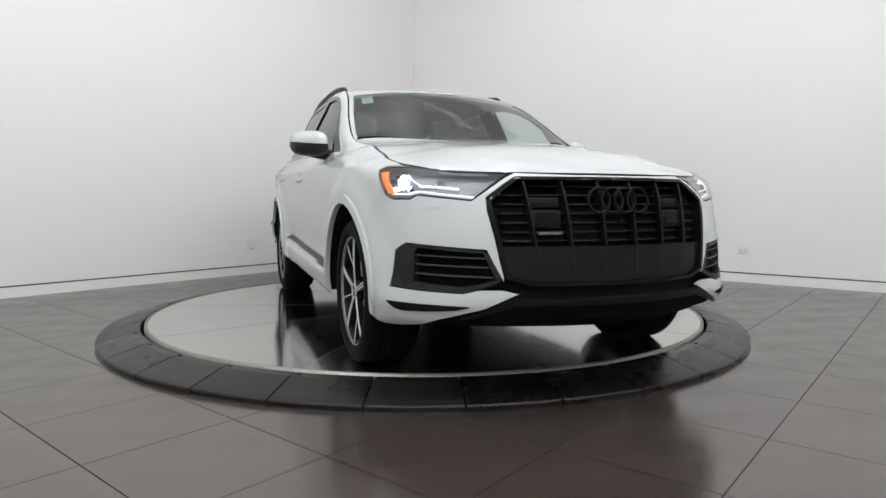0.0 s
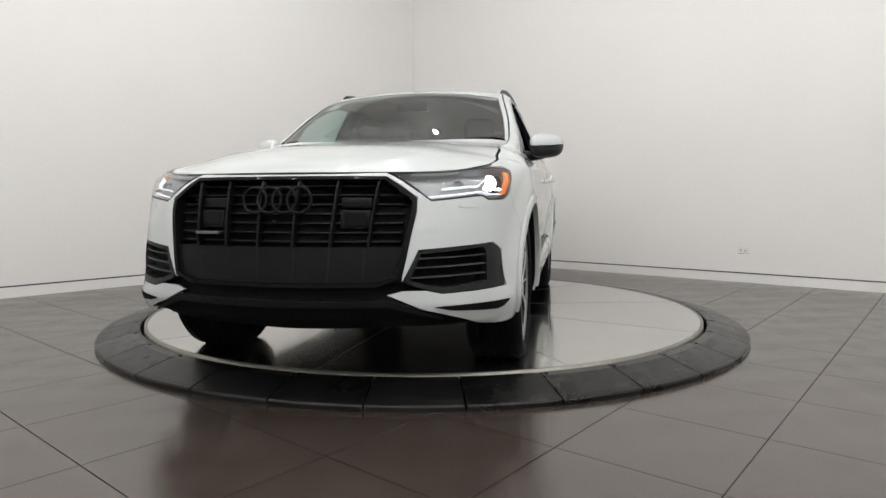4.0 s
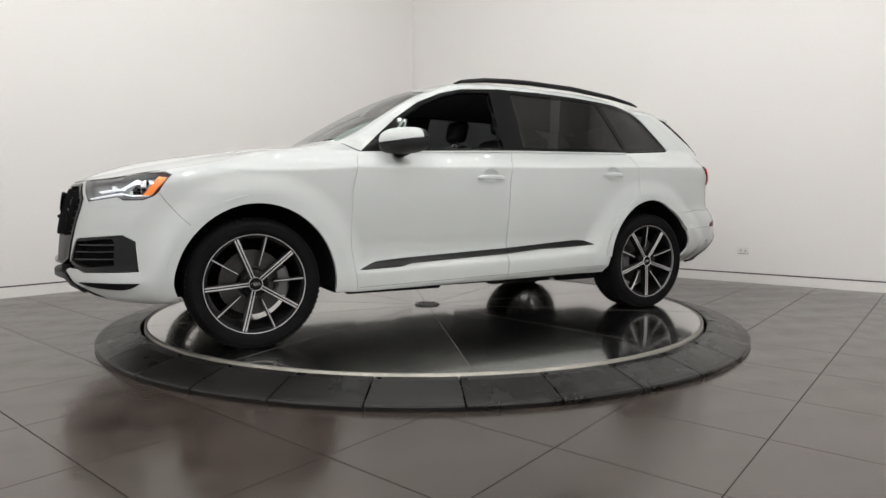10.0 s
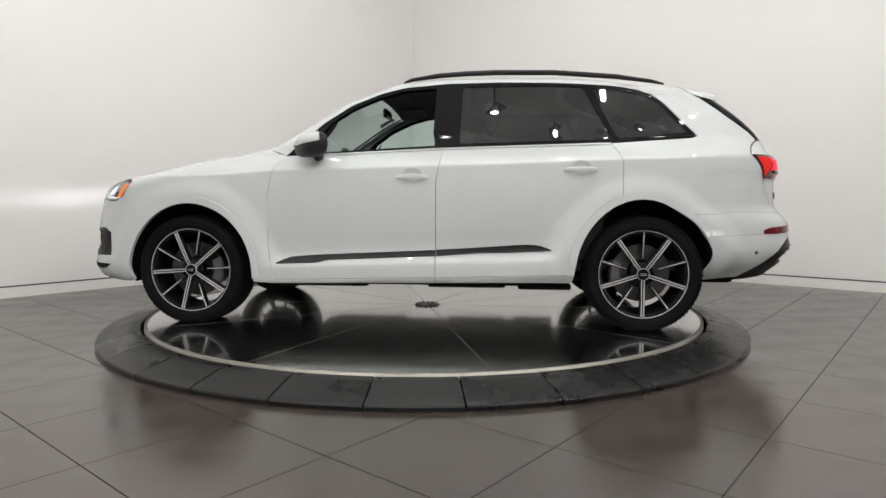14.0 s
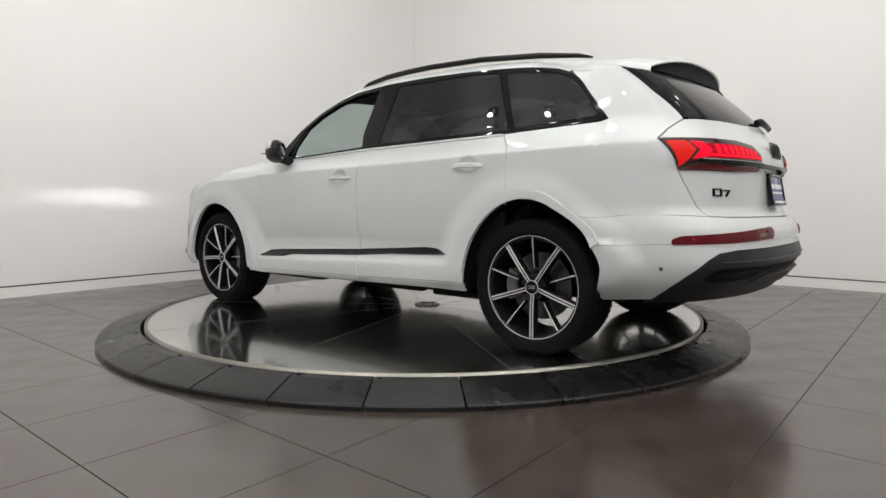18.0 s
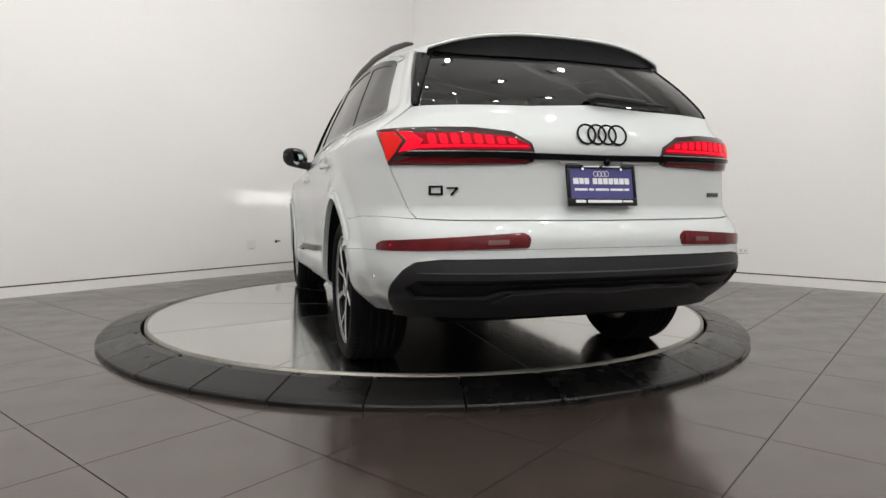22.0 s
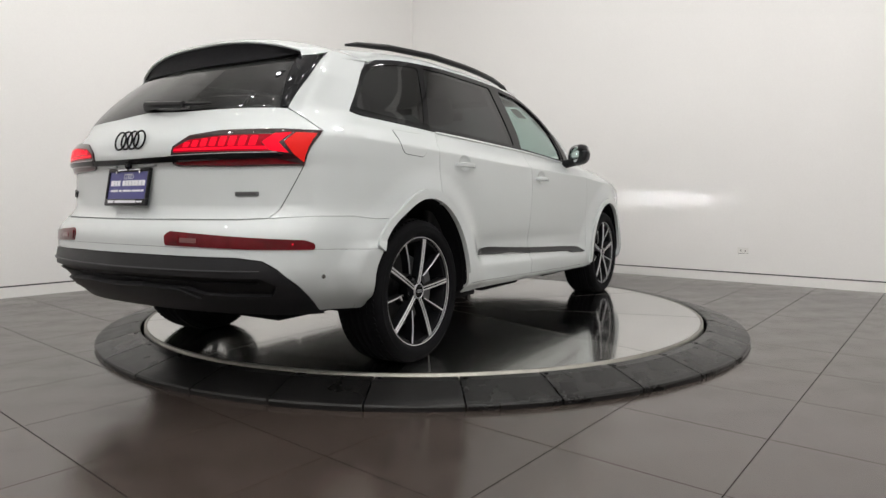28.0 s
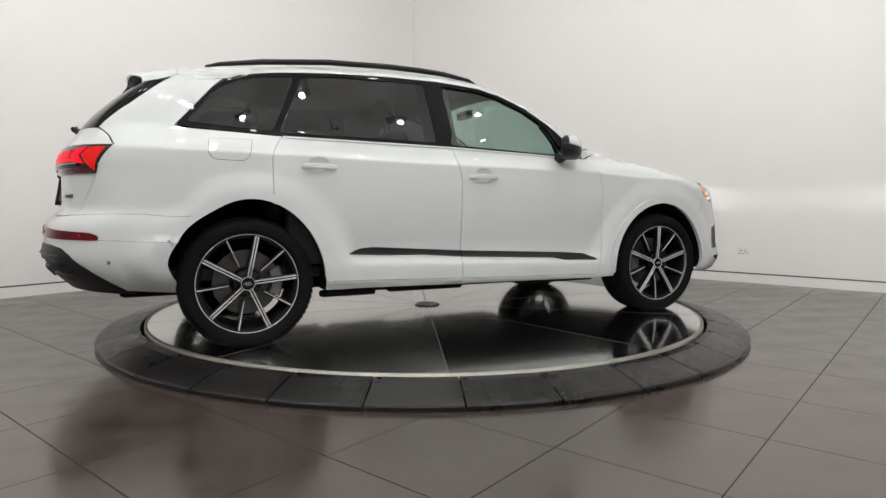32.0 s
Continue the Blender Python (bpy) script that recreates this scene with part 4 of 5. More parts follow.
patch("lower_bumper", [(5.03, .6015), (5.345, .616), (6.0, .626), (E_, .628), (E_, .592), (6.1, .592), (5.66, .588), (5.555, .575), (5.49, .54), (5.42, .478), (5.33, .336), X(-1.905, .315)] +
      arch(*REAR_ARCH, 180, 148, 14), PAINT, REAR_BUMPER, both=True, step=.03, gap=.0006)
DIFF = patch("rear_valance", [(E_, .590), (6.1, .590), (5.66, .586), (5.558, .573), (5.494, .538), (5.424, .477), (5.335, .336), (5.30, .315), (5.63, .338), (E_, .345)], PLASTIC, CAR, both=True, off=.002, thick=.03, step=.03,
             holes=[rounded([(5.56, .505), (E_ + .1, .512), (E_ + .1, .455), (5.90, .455), (5.82, .428), (5.53, .425), (5.495, .47)], .010, sharp=(1, 2))], label="textured black lower rear bumper")
patch("valance_inset", [(5.54, .525), (E_, .532), (E_, .445), (5.90, .445), (5.82, .415), (5.51, .412), (5.48, .47)], GRILLE_BLACK, DIFF, both=True, off=-.014, thick=.002, gap=0)
patch("valance_lip", [(5.93, .452), (6.15, .462), (E_, .452), (E_, .40), (5.98, .40), (5.85, .415)], PLASTIC, DIFF, both=True, off=.012, thick=.03, gap=0)
# grey strip painted as the highlight along the valance crease
patch("valance_line", [(5.56, .535), (5.62, .537), (E_, .537), (E_, .531), (5.62, .5325), (5.56, .5325)], LIT_EDGE, DIFF, both=True, off=.008, thick=.012, gap=0)
patch("valance_rib", [(5.57, .478), (E_, .483), (E_, .479), (5.57, .474)], GRILLE_BLACK, DIFF, both=True, off=-.008, thick=.008, gap=0)
patch("light_bar", [(6.02, 1.008), (E_, 1.004), (E_, .982), (6.02, .984)], BLACK_GLOSS, GATE, both=True, off=.014, thick=.03, gap=0, label="gloss black bar between the tail lights")
for sg in (1, -1):
    tl = patch("tail_light", TAILLIGHT, RED_DARK, CAR, sgn=sg, off=.008, thick=.02, gap=0, step=.03, label="lit red tail light with dark frame")
    patch("lamp_block", [(5.400, 1.094), (5.49, 1.092), (5.525, 1.055), (5.488, 1.010), (5.452, .975)], RED_WARM, tl, sgn=sg, off=.011, thick=.004, gap=0, label="bright red-orange lamp field")
    patch("lamp_chevron", [(5.505, 1.092), (5.57, 1.086), (5.612, 1.052), (5.580, 1.020), (5.505, 1.012), (5.546, 1.052)], RED_GLOW, tl, sgn=sg, off=.011, thick=.004, gap=0)
    patch("lamp_field", rounded([(5.575, 1.083), (5.80, 1.080), (5.955, 1.068), (6.032, 1.036), (6.034, 1.020), (5.58, 1.018), (5.618, 1.052)], .008), RED_FIELD, tl, sgn=sg, off=.0095, thick=.003, gap=0, label="dim red glowing lamp field")
    patch("lower_lens", [(5.462, .968), (5.56, .990), (6.03, .982), (6.03, .972), (5.98, .966), (5.72, .960)], RED_LENS, tl, sgn=sg, off=.0095, thick=.003, gap=0, label="unlit dark red lower lens")
    for i in range(8):
        a = 5.628 + i * .0450
        zt = 1.077 - .0022 * max(0, i - 3) ** 1.5
        patch("lamp_segment", rounded([(a, zt), (a + .031, zt - .0008), (a + .038, 1.038), (a + .007, 1.038)], .006, 3), RED_GLOW, tl, sgn=sg, off=.011, thick=.004, gap=0, step=.05)
    patch("lamp_line", [(5.60, 1.036), (6.02, 1.034), (6.03, 1.026), (5.585, 1.024)], RED_GLOW, tl, sgn=sg, off=.011, thick=.004, gap=0)
    patch("lamp_bar", [(5.56, 1.014), (6.05, 1.010), (6.05, .990), (5.60, .994), (5.53, 1.002)], BLACK_GLOSS, tl, sgn=sg, off=.016, thick=.012, gap=0)
    patch("lamp_edge", [(5.55, 1.0155), (6.05, 1.0115), (6.05, 1.0095), (5.55, 1.0125)], CHROME, tl, sgn=sg, off=.0165, thick=.004, gap=0)
    rf = patch("bumper_reflector", rounded([(5.345, .614), (5.345, .640), (5.39, .656), (5.985, .690), (6.008, .672), (6.0, .632)], .012), RED_LENS, REAR_BUMPER, sgn=sg, off=.004, thick=.012, gap=0, label="red rear bumper reflector")
    patch("fog_field", [(5.93, .676), (5.98, .678), (5.984, .642), (5.93, .640)], RED_LENS, rf, sgn=sg, off=.006, thick=.003, gap=0)
    p = low(5.44, .640)
    bm = bmesh.new()
    bmesh.ops.create_uvsphere(bm, u_segments=12, v_segments=8, radius=.007, matrix=Matrix.Translation((p[0] + .0005, (p[1] - .002) * sg, p[2])))
    part("marker_dot", bm, RED_GLOW, rf, "small lit red dot", True)
    patch("reverse_lamp", [(5.84, .662), (5.92, .664), (5.92, .646), (5.84, .644)], LAMP_SMOKE, rf, sgn=sg, off=.006, thick=.003, gap=0)
    # glass side frames of the tailgate
    patch("window_side_trim", [(5.558, 1.211), (5.60, 1.211), (5.660, 1.480), (5.64, 1.487), (5.495, 1.500), (5.495, 1.48), (5.505, 1.36)], BLACK_GLOSS, GATE, sgn=sg, off=.002, thick=.02, gap=.002)
four_rings(GATE, -2.458, -.006, 1.088, .082, .0485, .0048, 14, BLACK_GLOSS)




def T(x, v):
    return (float(s_of_x(x)), v * W_TOP)


def tube(bm, pts, radii, n=10):
    """A tube through points."""
    rings = []
    for i, p in enumerate(pts):
        a, b = Vector(pts[max(i - 1, 0)]), Vector(pts[min(i + 1, len(pts) - 1)])
        q = (b - a).to_track_quat("Z", "Y")
        r = radii[i] if isinstance(radii, (list, tuple)) else radii
        rings.append([bm.verts.new(Vector(p) + q @ Vector((r * math.cos(2 * math.pi * k / n), r * math.sin(2 * math.pi * k / n), 0))) for k in range(n)])
    for a, b in zip(rings, rings[1:]):
        for k in range(n):
            bm.faces.new((a[k], a[(k + 1) % n], b[(k + 1) % n], b[k]))
    bm.faces.new(rings[0][::-1])
    bm.faces.new(rings[-1])
    return bm


# -- bonnet, windscreen, roof --
hood = [(.02, 0)] + [(float(s), 0) for s in np.linspace(.08, s_of_x(.985), 40)] + [T(.975, .05), T(1.045, .35), T(1.115, .7), T(1.142, 1)] + [(float(s), W_TOP) for s in np.linspace(s_of_x(1.25), .02, 20)]
patch("bonnet", hood, PAINT, CAR, surf=top_w, both=True, step=.05, thick=.02, gap=.0012)
patch("windscreen", [T(.915, .032), T(1.02, .35), T(1.10, .7), T(1.125, 1), T(.318, 1), T(.322, .5), T(.31, .055)], SCREEN_GLASS, CAR, surf=top_w, both=True, off=-.003, thick=.004, gap=.001, step=.06,
      label="clear windscreen with a sticker").visible_shadow = False
patch("cowl", [T(.92, .04), T(1.03, .35), T(1.12, .7), T(1.14, 1), T(1.30, 1), T(1.15, .35), T(1.06, .04)], DARK, CAR, surf=top_w, both=True, off=-.03, thick=.01, gap=0, step=.06, label="black windscreen cowl")
patch("roof", [T(.306, 0), T(.306, .055), T(.318, .5), T(.314, 1), (5.462, W_TOP), (5.462, 0)], PAINT, CAR, surf=top_w, both=True, step=.06, thick=.02, gap=.0015)
for sg in (1, -1):
    patch("front_pillar", [T(.985, 0), T(.93, .028), T(.60, .042), T(.31, .050), T(.31, 0), T(.6, 0)], PAINT, CAR, surf=top_w, sgn=sg, step=.05, thick=.02, gap=.001)
    patch("pillar_seal", [T(.925, .026), T(.905, .037), T(.312, .059), T(.312, .048), T(.6, .042)], BLACK_SATIN, CAR, surf=top_w, sgn=sg, step=.05, off=-.001, thick=.012, gap=0)
# added black tubes stand in for the dark shut line under the bonnet
for sg in (1, -1):
    pts = [(p[0] + .002, p[1] * sg, p[2] - .003) for p in (low(q, edge(q)) for q in np.linspace(.0, 1.03, 30))]
    part("bonnet_seal", tube(bmesh.new(), pts, [.0038] * 10 + [.0045] * 14 + [.004, .0035, .003, .0025, .002, .0015], 8), BLACK_SATIN, CAR, "black strip added along the bonnet edge as its dark shut line", True)
# price sticker on the inside of the screen
for x0, x1, v0, v1, o, mt in ((.36, .49, .13, .24, -.0085, STICKER), (.375, .415, .145, .225, -.0055, STICKER_INK), (.46, .466, .15, .22, -.0055, STICKER_INK), (.442, .448, .15, .22, -.0055, STICKER_INK)):
    patch("screen_sticker" if mt is STICKER else "sticker_line", [T(x0, v0), T(x1, v0), T(x1, v1), T(x0, v1)], mt, CAR, surf=top_w, sgn=-1, off=o, thick=.0005, gap=0)
patch("screen_sticker", [T(.335, .12), T(.355, .12), T(.355, .22), T(.335, .22)], STICKER, CAR, surf=top_w, sgn=1, off=-.0085, thick=.0005, gap=0)

# -- spoiler over the rear window --
def spoiler():
    n, m = 33, 10
    lid, under = [], []
    for i in range(n):
        u = -1 + 2 * i / (n - 1)
        e, sg = abs(u), (1 if u >= 0 else -1)
        x0, y0, z0 = top(5.464, 1 - e)
        x1, y1, z1 = -2.088 + .100 * e ** 2.2, .606 * e, 1.580 - .070 * e ** 3
        row = []
        for j in range(m):
            k = j / (m - 1)
            row.append((x0 + (x1 - x0) * k, sg * (y0 + (y1 - y0) * k), z0 + .0015 + (z1 - z0) * k ** (1.6 - .5 * e ** 2)))
        x, y, z = row[-1]
        row += [(x - .004, y, z - .004), (x - .003, y, z - .011), (x + .006, y, z - .014)]
        lid.append(row)
        yb, zb = .548 * e, 1.462 + .026 * e ** 6
        xb = tail_x(yb, zb) - .003
        under.append([(x + .006 + (xb - x - .006) * k + .010 * math.sin(math.pi * k), y + (sg * yb - y) * k, z - .014 + (zb - z + .014) * k) for k in np.linspace(0, 1, 7)])
    # the lid's ends turn down as short cheeks
    for at in (0, -1):
        cheek = [(x, y * 1.012, z - .030 * min(1, (j / (m - 1)) ** .5)) for j, (x, y, z) in enumerate(lid[at])]
        lid = [cheek] + lid if at == 0 else lid + [cheek]
    ob = grid_ob("spoiler", lid, PAINT, GATE, "white roof spoiler")
    grid_ob("spoiler_underside", under, DARK, ob, "black spoiler underside")


def grid_ob(name, rows, material, parent, label="", close=False):
    m = len(rows[0])
    v = [p for r in rows for p in r]
    f = [(i * m + j, i * m + j + 1, (i + 1) * m + j + 1, (i + 1) * m + j) for i in range(len(rows) - 1) for j in range(m - 1)]
    if close:
        n = len(rows)
        f += [((n - 1) * m + j, (n - 1) * m + j + 1, j + 1, j) for j in range(m - 1)]
    return mesh_ob(name, v, f, material, parent, True, label)


# -- rear wiper, plate, badges --
def tail_x(y, z):
    s = np.linspace(4.9, S_END, 300)
    p = low(s, z + 0 * s)
    return float(np.interp(-abs(y), -p[:, 1], p[:, 0]))


def on_tail(y, z, out=.0):
    return (tail_x(y, z) - out, y, z)


spoiler()
wiper = part("wiper", tube(bmesh.new(), [on_tail(-.0, 1.243, .012), on_tail(-.02, 1.252, .034), on_tail(-.13, 1.246, .036), on_tail(-.27, 1.238, .032)], [.022, .021, .017, .015]), BLACK_SATIN, GATE, "black rear wiper arm", True)
part("wiper_blade", tube(bmesh.new(), [on_tail(-.25, 1.238, .026), on_tail(-.36, 1.236, .02), on_tail(-.42, 1.235, .018)], [.008, .007, .004]), BLACK_SATIN, wiper)

tilt = Vector((-2.4725, 0, .80)) - Vector((-2.443, 0, .957))
up = -tilt.normalized()
PM = Matrix(((0, up.x, -up.z, -2.468), (-1, 0, 0, .0), (0, up.z, up.x, .878), (0, 0, 0, 1)))


def plate_box(name, x0, x1, y0, y1, d0, d1, mt, parent, label="", bevel=0.0):
    return part(name, box(bmesh.new(), (x0, y0, d0), (x1, y1, d1), PM, bevel), mt, parent, label, bevel > 0)


plate = plate_box("licence_plate", -.152, .152, -.074, .074, .0, .006, PLATE_BLUE, CAR, "blue dealer plate with white print in a black frame")
for x0, x1, y0, y1 in ((-.160, .160, .070, .085), (-.160, .160, -.085, -.055), (-.160, -.147, -.055, .070), (.147, .160, -.055, .070)):
    plate_box("plate_frame", x0, x1, y0, y1, -.004, .012, BLACK_SATIN, plate, bevel=.003)
# unreadable small print as bars
for x0, x1, y0, y1 in ((-.085, -.01, .0745, .0805), (.005, .09, .0745, .0805), (-.13, -.085, -.074, -.062), (-.075, .085, -.074, -.062), (.09, .135, -.072, -.064)):
    plate_box("print_bar", x0, x1, y0, y1, .0122, .0132, PLATE_WHITE, plate)
for i, (x0, x1) in enumerate(((-.133, -.108), (-.104, -.085), (-.081, -.060), (-.042, -.022), (-.018, .003), (.007, .028), (.032, .053), (.057, .079), (.083, .105), (.109, .130))):
    plate_box("print_bar", x0, x1, .005, .030, .0062, .0072, PLATE_WHITE, plate)
for x0, x1 in ((-.128, -.07), (-.062, -.04), (-.032, .03), (.038, .10), (.105, .128)):
    plate_box("print_bar", x0, x1, -.022, -.013, .0062, .0072, PLATE_WHITE, plate)
bm = bmesh.new()
for i in range(4):
    for k in range(20):
        a0, a1 = 2 * math.pi * k / 20, 2 * math.pi * (k + 1) / 20
        c = (i - 1.5) * .0165
        v = [PM @ Vector((c + r * math.cos(a), .048 + r * math.sin(a), .0068)) for a, r in ((a0, .012), (a1, .012), (a1, .0097), (a0, .0097))]
        bm.faces.new([bm.verts.new(p) for p in v])
part("print_rings", bm, PLATE_WHITE, plate)
for x in (-.09, .09):
    bm = bmesh.new()
    bmesh.ops.create_cone(bm, cap_ends=True, segments=12, radius1=.007, radius2=.006, depth=.006, matrix=PM @ Matrix.Translation((x, .066, .012)))
    part("plate_screw", bm, CHROME, plate)
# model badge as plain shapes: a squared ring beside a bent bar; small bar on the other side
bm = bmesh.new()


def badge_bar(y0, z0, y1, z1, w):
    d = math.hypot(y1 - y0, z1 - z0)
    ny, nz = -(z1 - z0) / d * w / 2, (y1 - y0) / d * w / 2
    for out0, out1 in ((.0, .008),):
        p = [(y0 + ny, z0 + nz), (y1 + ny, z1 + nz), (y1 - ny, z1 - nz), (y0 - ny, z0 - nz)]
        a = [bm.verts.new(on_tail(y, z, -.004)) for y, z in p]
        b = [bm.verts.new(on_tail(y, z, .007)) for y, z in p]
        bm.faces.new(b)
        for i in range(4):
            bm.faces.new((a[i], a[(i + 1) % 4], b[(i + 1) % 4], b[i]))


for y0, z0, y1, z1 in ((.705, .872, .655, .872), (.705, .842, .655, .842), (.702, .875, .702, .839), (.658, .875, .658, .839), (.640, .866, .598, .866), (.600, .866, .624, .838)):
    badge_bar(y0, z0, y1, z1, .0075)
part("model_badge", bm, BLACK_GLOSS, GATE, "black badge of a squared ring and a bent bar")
bm = bmesh.new()
badge_bar(-.612, .844, -.703, .844, .019)
badge = part("name_badge", bm, CALIPER, GATE, "small grey framed name badge")
bm = bmesh.new()
badge_bar(-.616, .844, -.699, .844, .012)
part("badge_field", bm, GAP, badge).location = (-.0015, 0, 0)
for y0, y1 in ((.19, .10), (-.10, -.19)):
    bm = box(bmesh.new(), (tail_x(.1, .972) - .012, min(y0, y1), .968), (tail_x(.1, .972) + .02, max(y0, y1), .975), None, .002)
    part("plate_lamp", bm, PLATE_GLOW, GATE)
bm = bmesh.new()
bmesh.ops.create_uvsphere(bm, u_segments=16, v_segments=8, radius=.016, matrix=Matrix.Translation((-2.478, -.02, .972)))
part("rear_camera", bm, BLACK_GLOSS, GATE, smooth=True)

# -- parking sensors, tow cover --
for sg in (1, -1):
    for s, z in ((1.19, .486), (5.29, .50)):
        p, nrm = low(s, z), normals(low, np.array([s]), np.array([z]))[0]
        bm = bmesh.new()
        q = Vector((nrm[0], nrm[1] * sg, nrm[2])).to_track_quat("Z", "Y").to_matrix().to_4x4()
        bmesh.ops.create_cone(bm, cap_ends=True, segments=20, radius1=.011, radius2=.010, depth=.006, matrix=Matrix.Translation((p[0], p[1] * sg, p[2])) @ q)
        part("parking_sensor", bm, REFLECTOR, FRONT_BUMPER if s < 3 else REAR_BUMPER, smooth=True)
washer = rounded([(.735, .795), (.75, .812), (.86, .808), (.87, .792), (.84, .788), (.76, .786)], .012)
for sg in (1, -1):
    patch("washer_cover", washer, PAINT, FRONT_BUMPER, sgn=sg, off=.0022, thick=.0022, gap=0, step=.02)

# -- fuel flap on the right side --
flap = [(4.868, 1.160), (4.852, 1.078), (4.815, 1.043), (4.64, 1.037), (4.607, 1.072), (4.600, 1.160)]
patch("fuel_flap_seam", rounded(flap, .02), DARK, CAR, sgn=-1, off=.0006, thick=.001, gap=-.0016, step=.03)
patch("fuel_flap", rounded(flap, .02), PAINT, CAR, sgn=-1, off=.0022, thick=.001, gap=.001, step=.03)

# -- roof rails --
for sg in (1, -1):
    pts = [(.085, .622, 1.630), (.03, .624, 1.650), (-.157, .628, 1.674), (-.35, .63, 1.684), (-.548, .63, 1.688), (-.942, .628, 1.680), (-1.34, .612, 1.650), (-1.58, .596, 1.618), (-1.66, .588, 1.600)]
    rail = part("roof_rail", tube(bmesh.new(), [(x, y * sg, z) for x, y, z in pts], [.006, .012, .017, .018, .018, .018, .017, .013, .006], 12), BLACK_SATIN, CAR, "satin black roof rail", True)

# -- door mirrors --
for sg in (1, -1):
    bm = bmesh.new()
    bmesh.ops.create_uvsphere(bm, u_segments=32, v_segments=20, radius=1)
    for v in bm.verts:
        x, y, z = v.co
        x, y, z = (math.copysign(abs(c) ** .72, c) for c in (x, y, z))
        back = x < -.35
        v.co = (.612 + (.112 * x if x > 0 else .070 * max(x, -.8)) - .078 * y, sg * (.990 + .106 * y), 1.186 + .079 * z + .012 * y * (z < 0) - .012 * x * x)
    cap, base = bm.copy(), bm
    bmesh.ops.bisect_plane(cap, geom=cap.verts[:] + cap.edges[:] + cap.faces[:], plane_co=(.6, 0, 1.194), plane_no=(.12, 0, 1), clear_inner=True)
    bmesh.ops.bisect_plane(base, geom=base.verts[:] + base.edges[:] + base.faces[:], plane_co=(.6, 0, 1.191), plane_no=(.12, 0, 1), clear_outer=True)
    rear = cap.copy()
    for q, keep in ((cap, True), (rear, False)):
        bmesh.ops.bisect_plane(q, geom=q.verts[:] + q.edges[:] + q.faces[:], plane_co=(.587, sg * .985, 1.2), plane_no=(1, sg * .38, 0), clear_inner=keep, clear_outer=not keep)
    mir = part("door_mirror", base, PLASTIC, CAR, "door mirror with white cap and black base", True)
    part("mirror_housing", rear, BLACK_SATIN, mir, smooth=True)
    part("mirror_cap", cap, PAINT, mir, "white mirror cap", True)
    bm = bmesh.new()
    bmesh.ops.create_uvsphere(bm, u_segments=24, v_segments=10, radius=1, matrix=Matrix.Translation((.560, sg * .988, 1.186)) @ Matrix.Rotation(radians(30 * sg), 4, "Z") @ Matrix.Diagonal((.008, .080, .062, 1)))
    part("mirror_glass", bm, MIRROR, mir, "mirror glass", True)
    part("mirror_arm", tube(bmesh.new(), [(.62, sg * .83, 1.118), (.615, sg * .89, 1.118), (.60, sg * .96, 1.130), (.595, sg * .99, 1.15)], [.035, .034, .032, .03], 12), BLACK_SATIN, mir, smooth=True)
    bm = box(bmesh.new(), (.728, sg * 1.01 - .03, 1.168), (.7315, sg * 1.01 + .03, 1.174), None, .001)
    part("mirror_indicator", bm, BLACK_GLOSS, mir)

# -- wheels --
def spoke(bm, a, r0, r1, w0, w1, y0, y1, d, shift=0.0):
    """A straight spoke on the wheel's face from radius r0 to r1, its front at y0 .. y1."""
    ca, sa = math.cos(a), math.sin(a)
    n = 6
    rows = []
    for i in range(n + 1):
        u = i / n
        r, w = r0 + (r1 - r0) * u, w0 + (w1 - w0) * u
        y = y0 + (y1 - y0) * u + .004 * math.sin(math.pi * u)
        rows.append([bm.verts.new((r * ca - t * sa, y + dy, r * sa + t * ca)) for t, dy in ((shift - w / 2, -d), (shift - w / 2, -.002), (shift - w / 2 + .0015, 0), (shift + w / 2 - .0015, 0), (shift + w / 2, -.002), (shift + w / 2, -d))])
    for p, q in zip(rows, rows[1:]):
        for j in range(5):
            bm.faces.new((p[j], q[j], q[j + 1], p[j + 1]))
    bm.faces.new(rows[0][::-1])
    bm.faces.new(rows[-1])


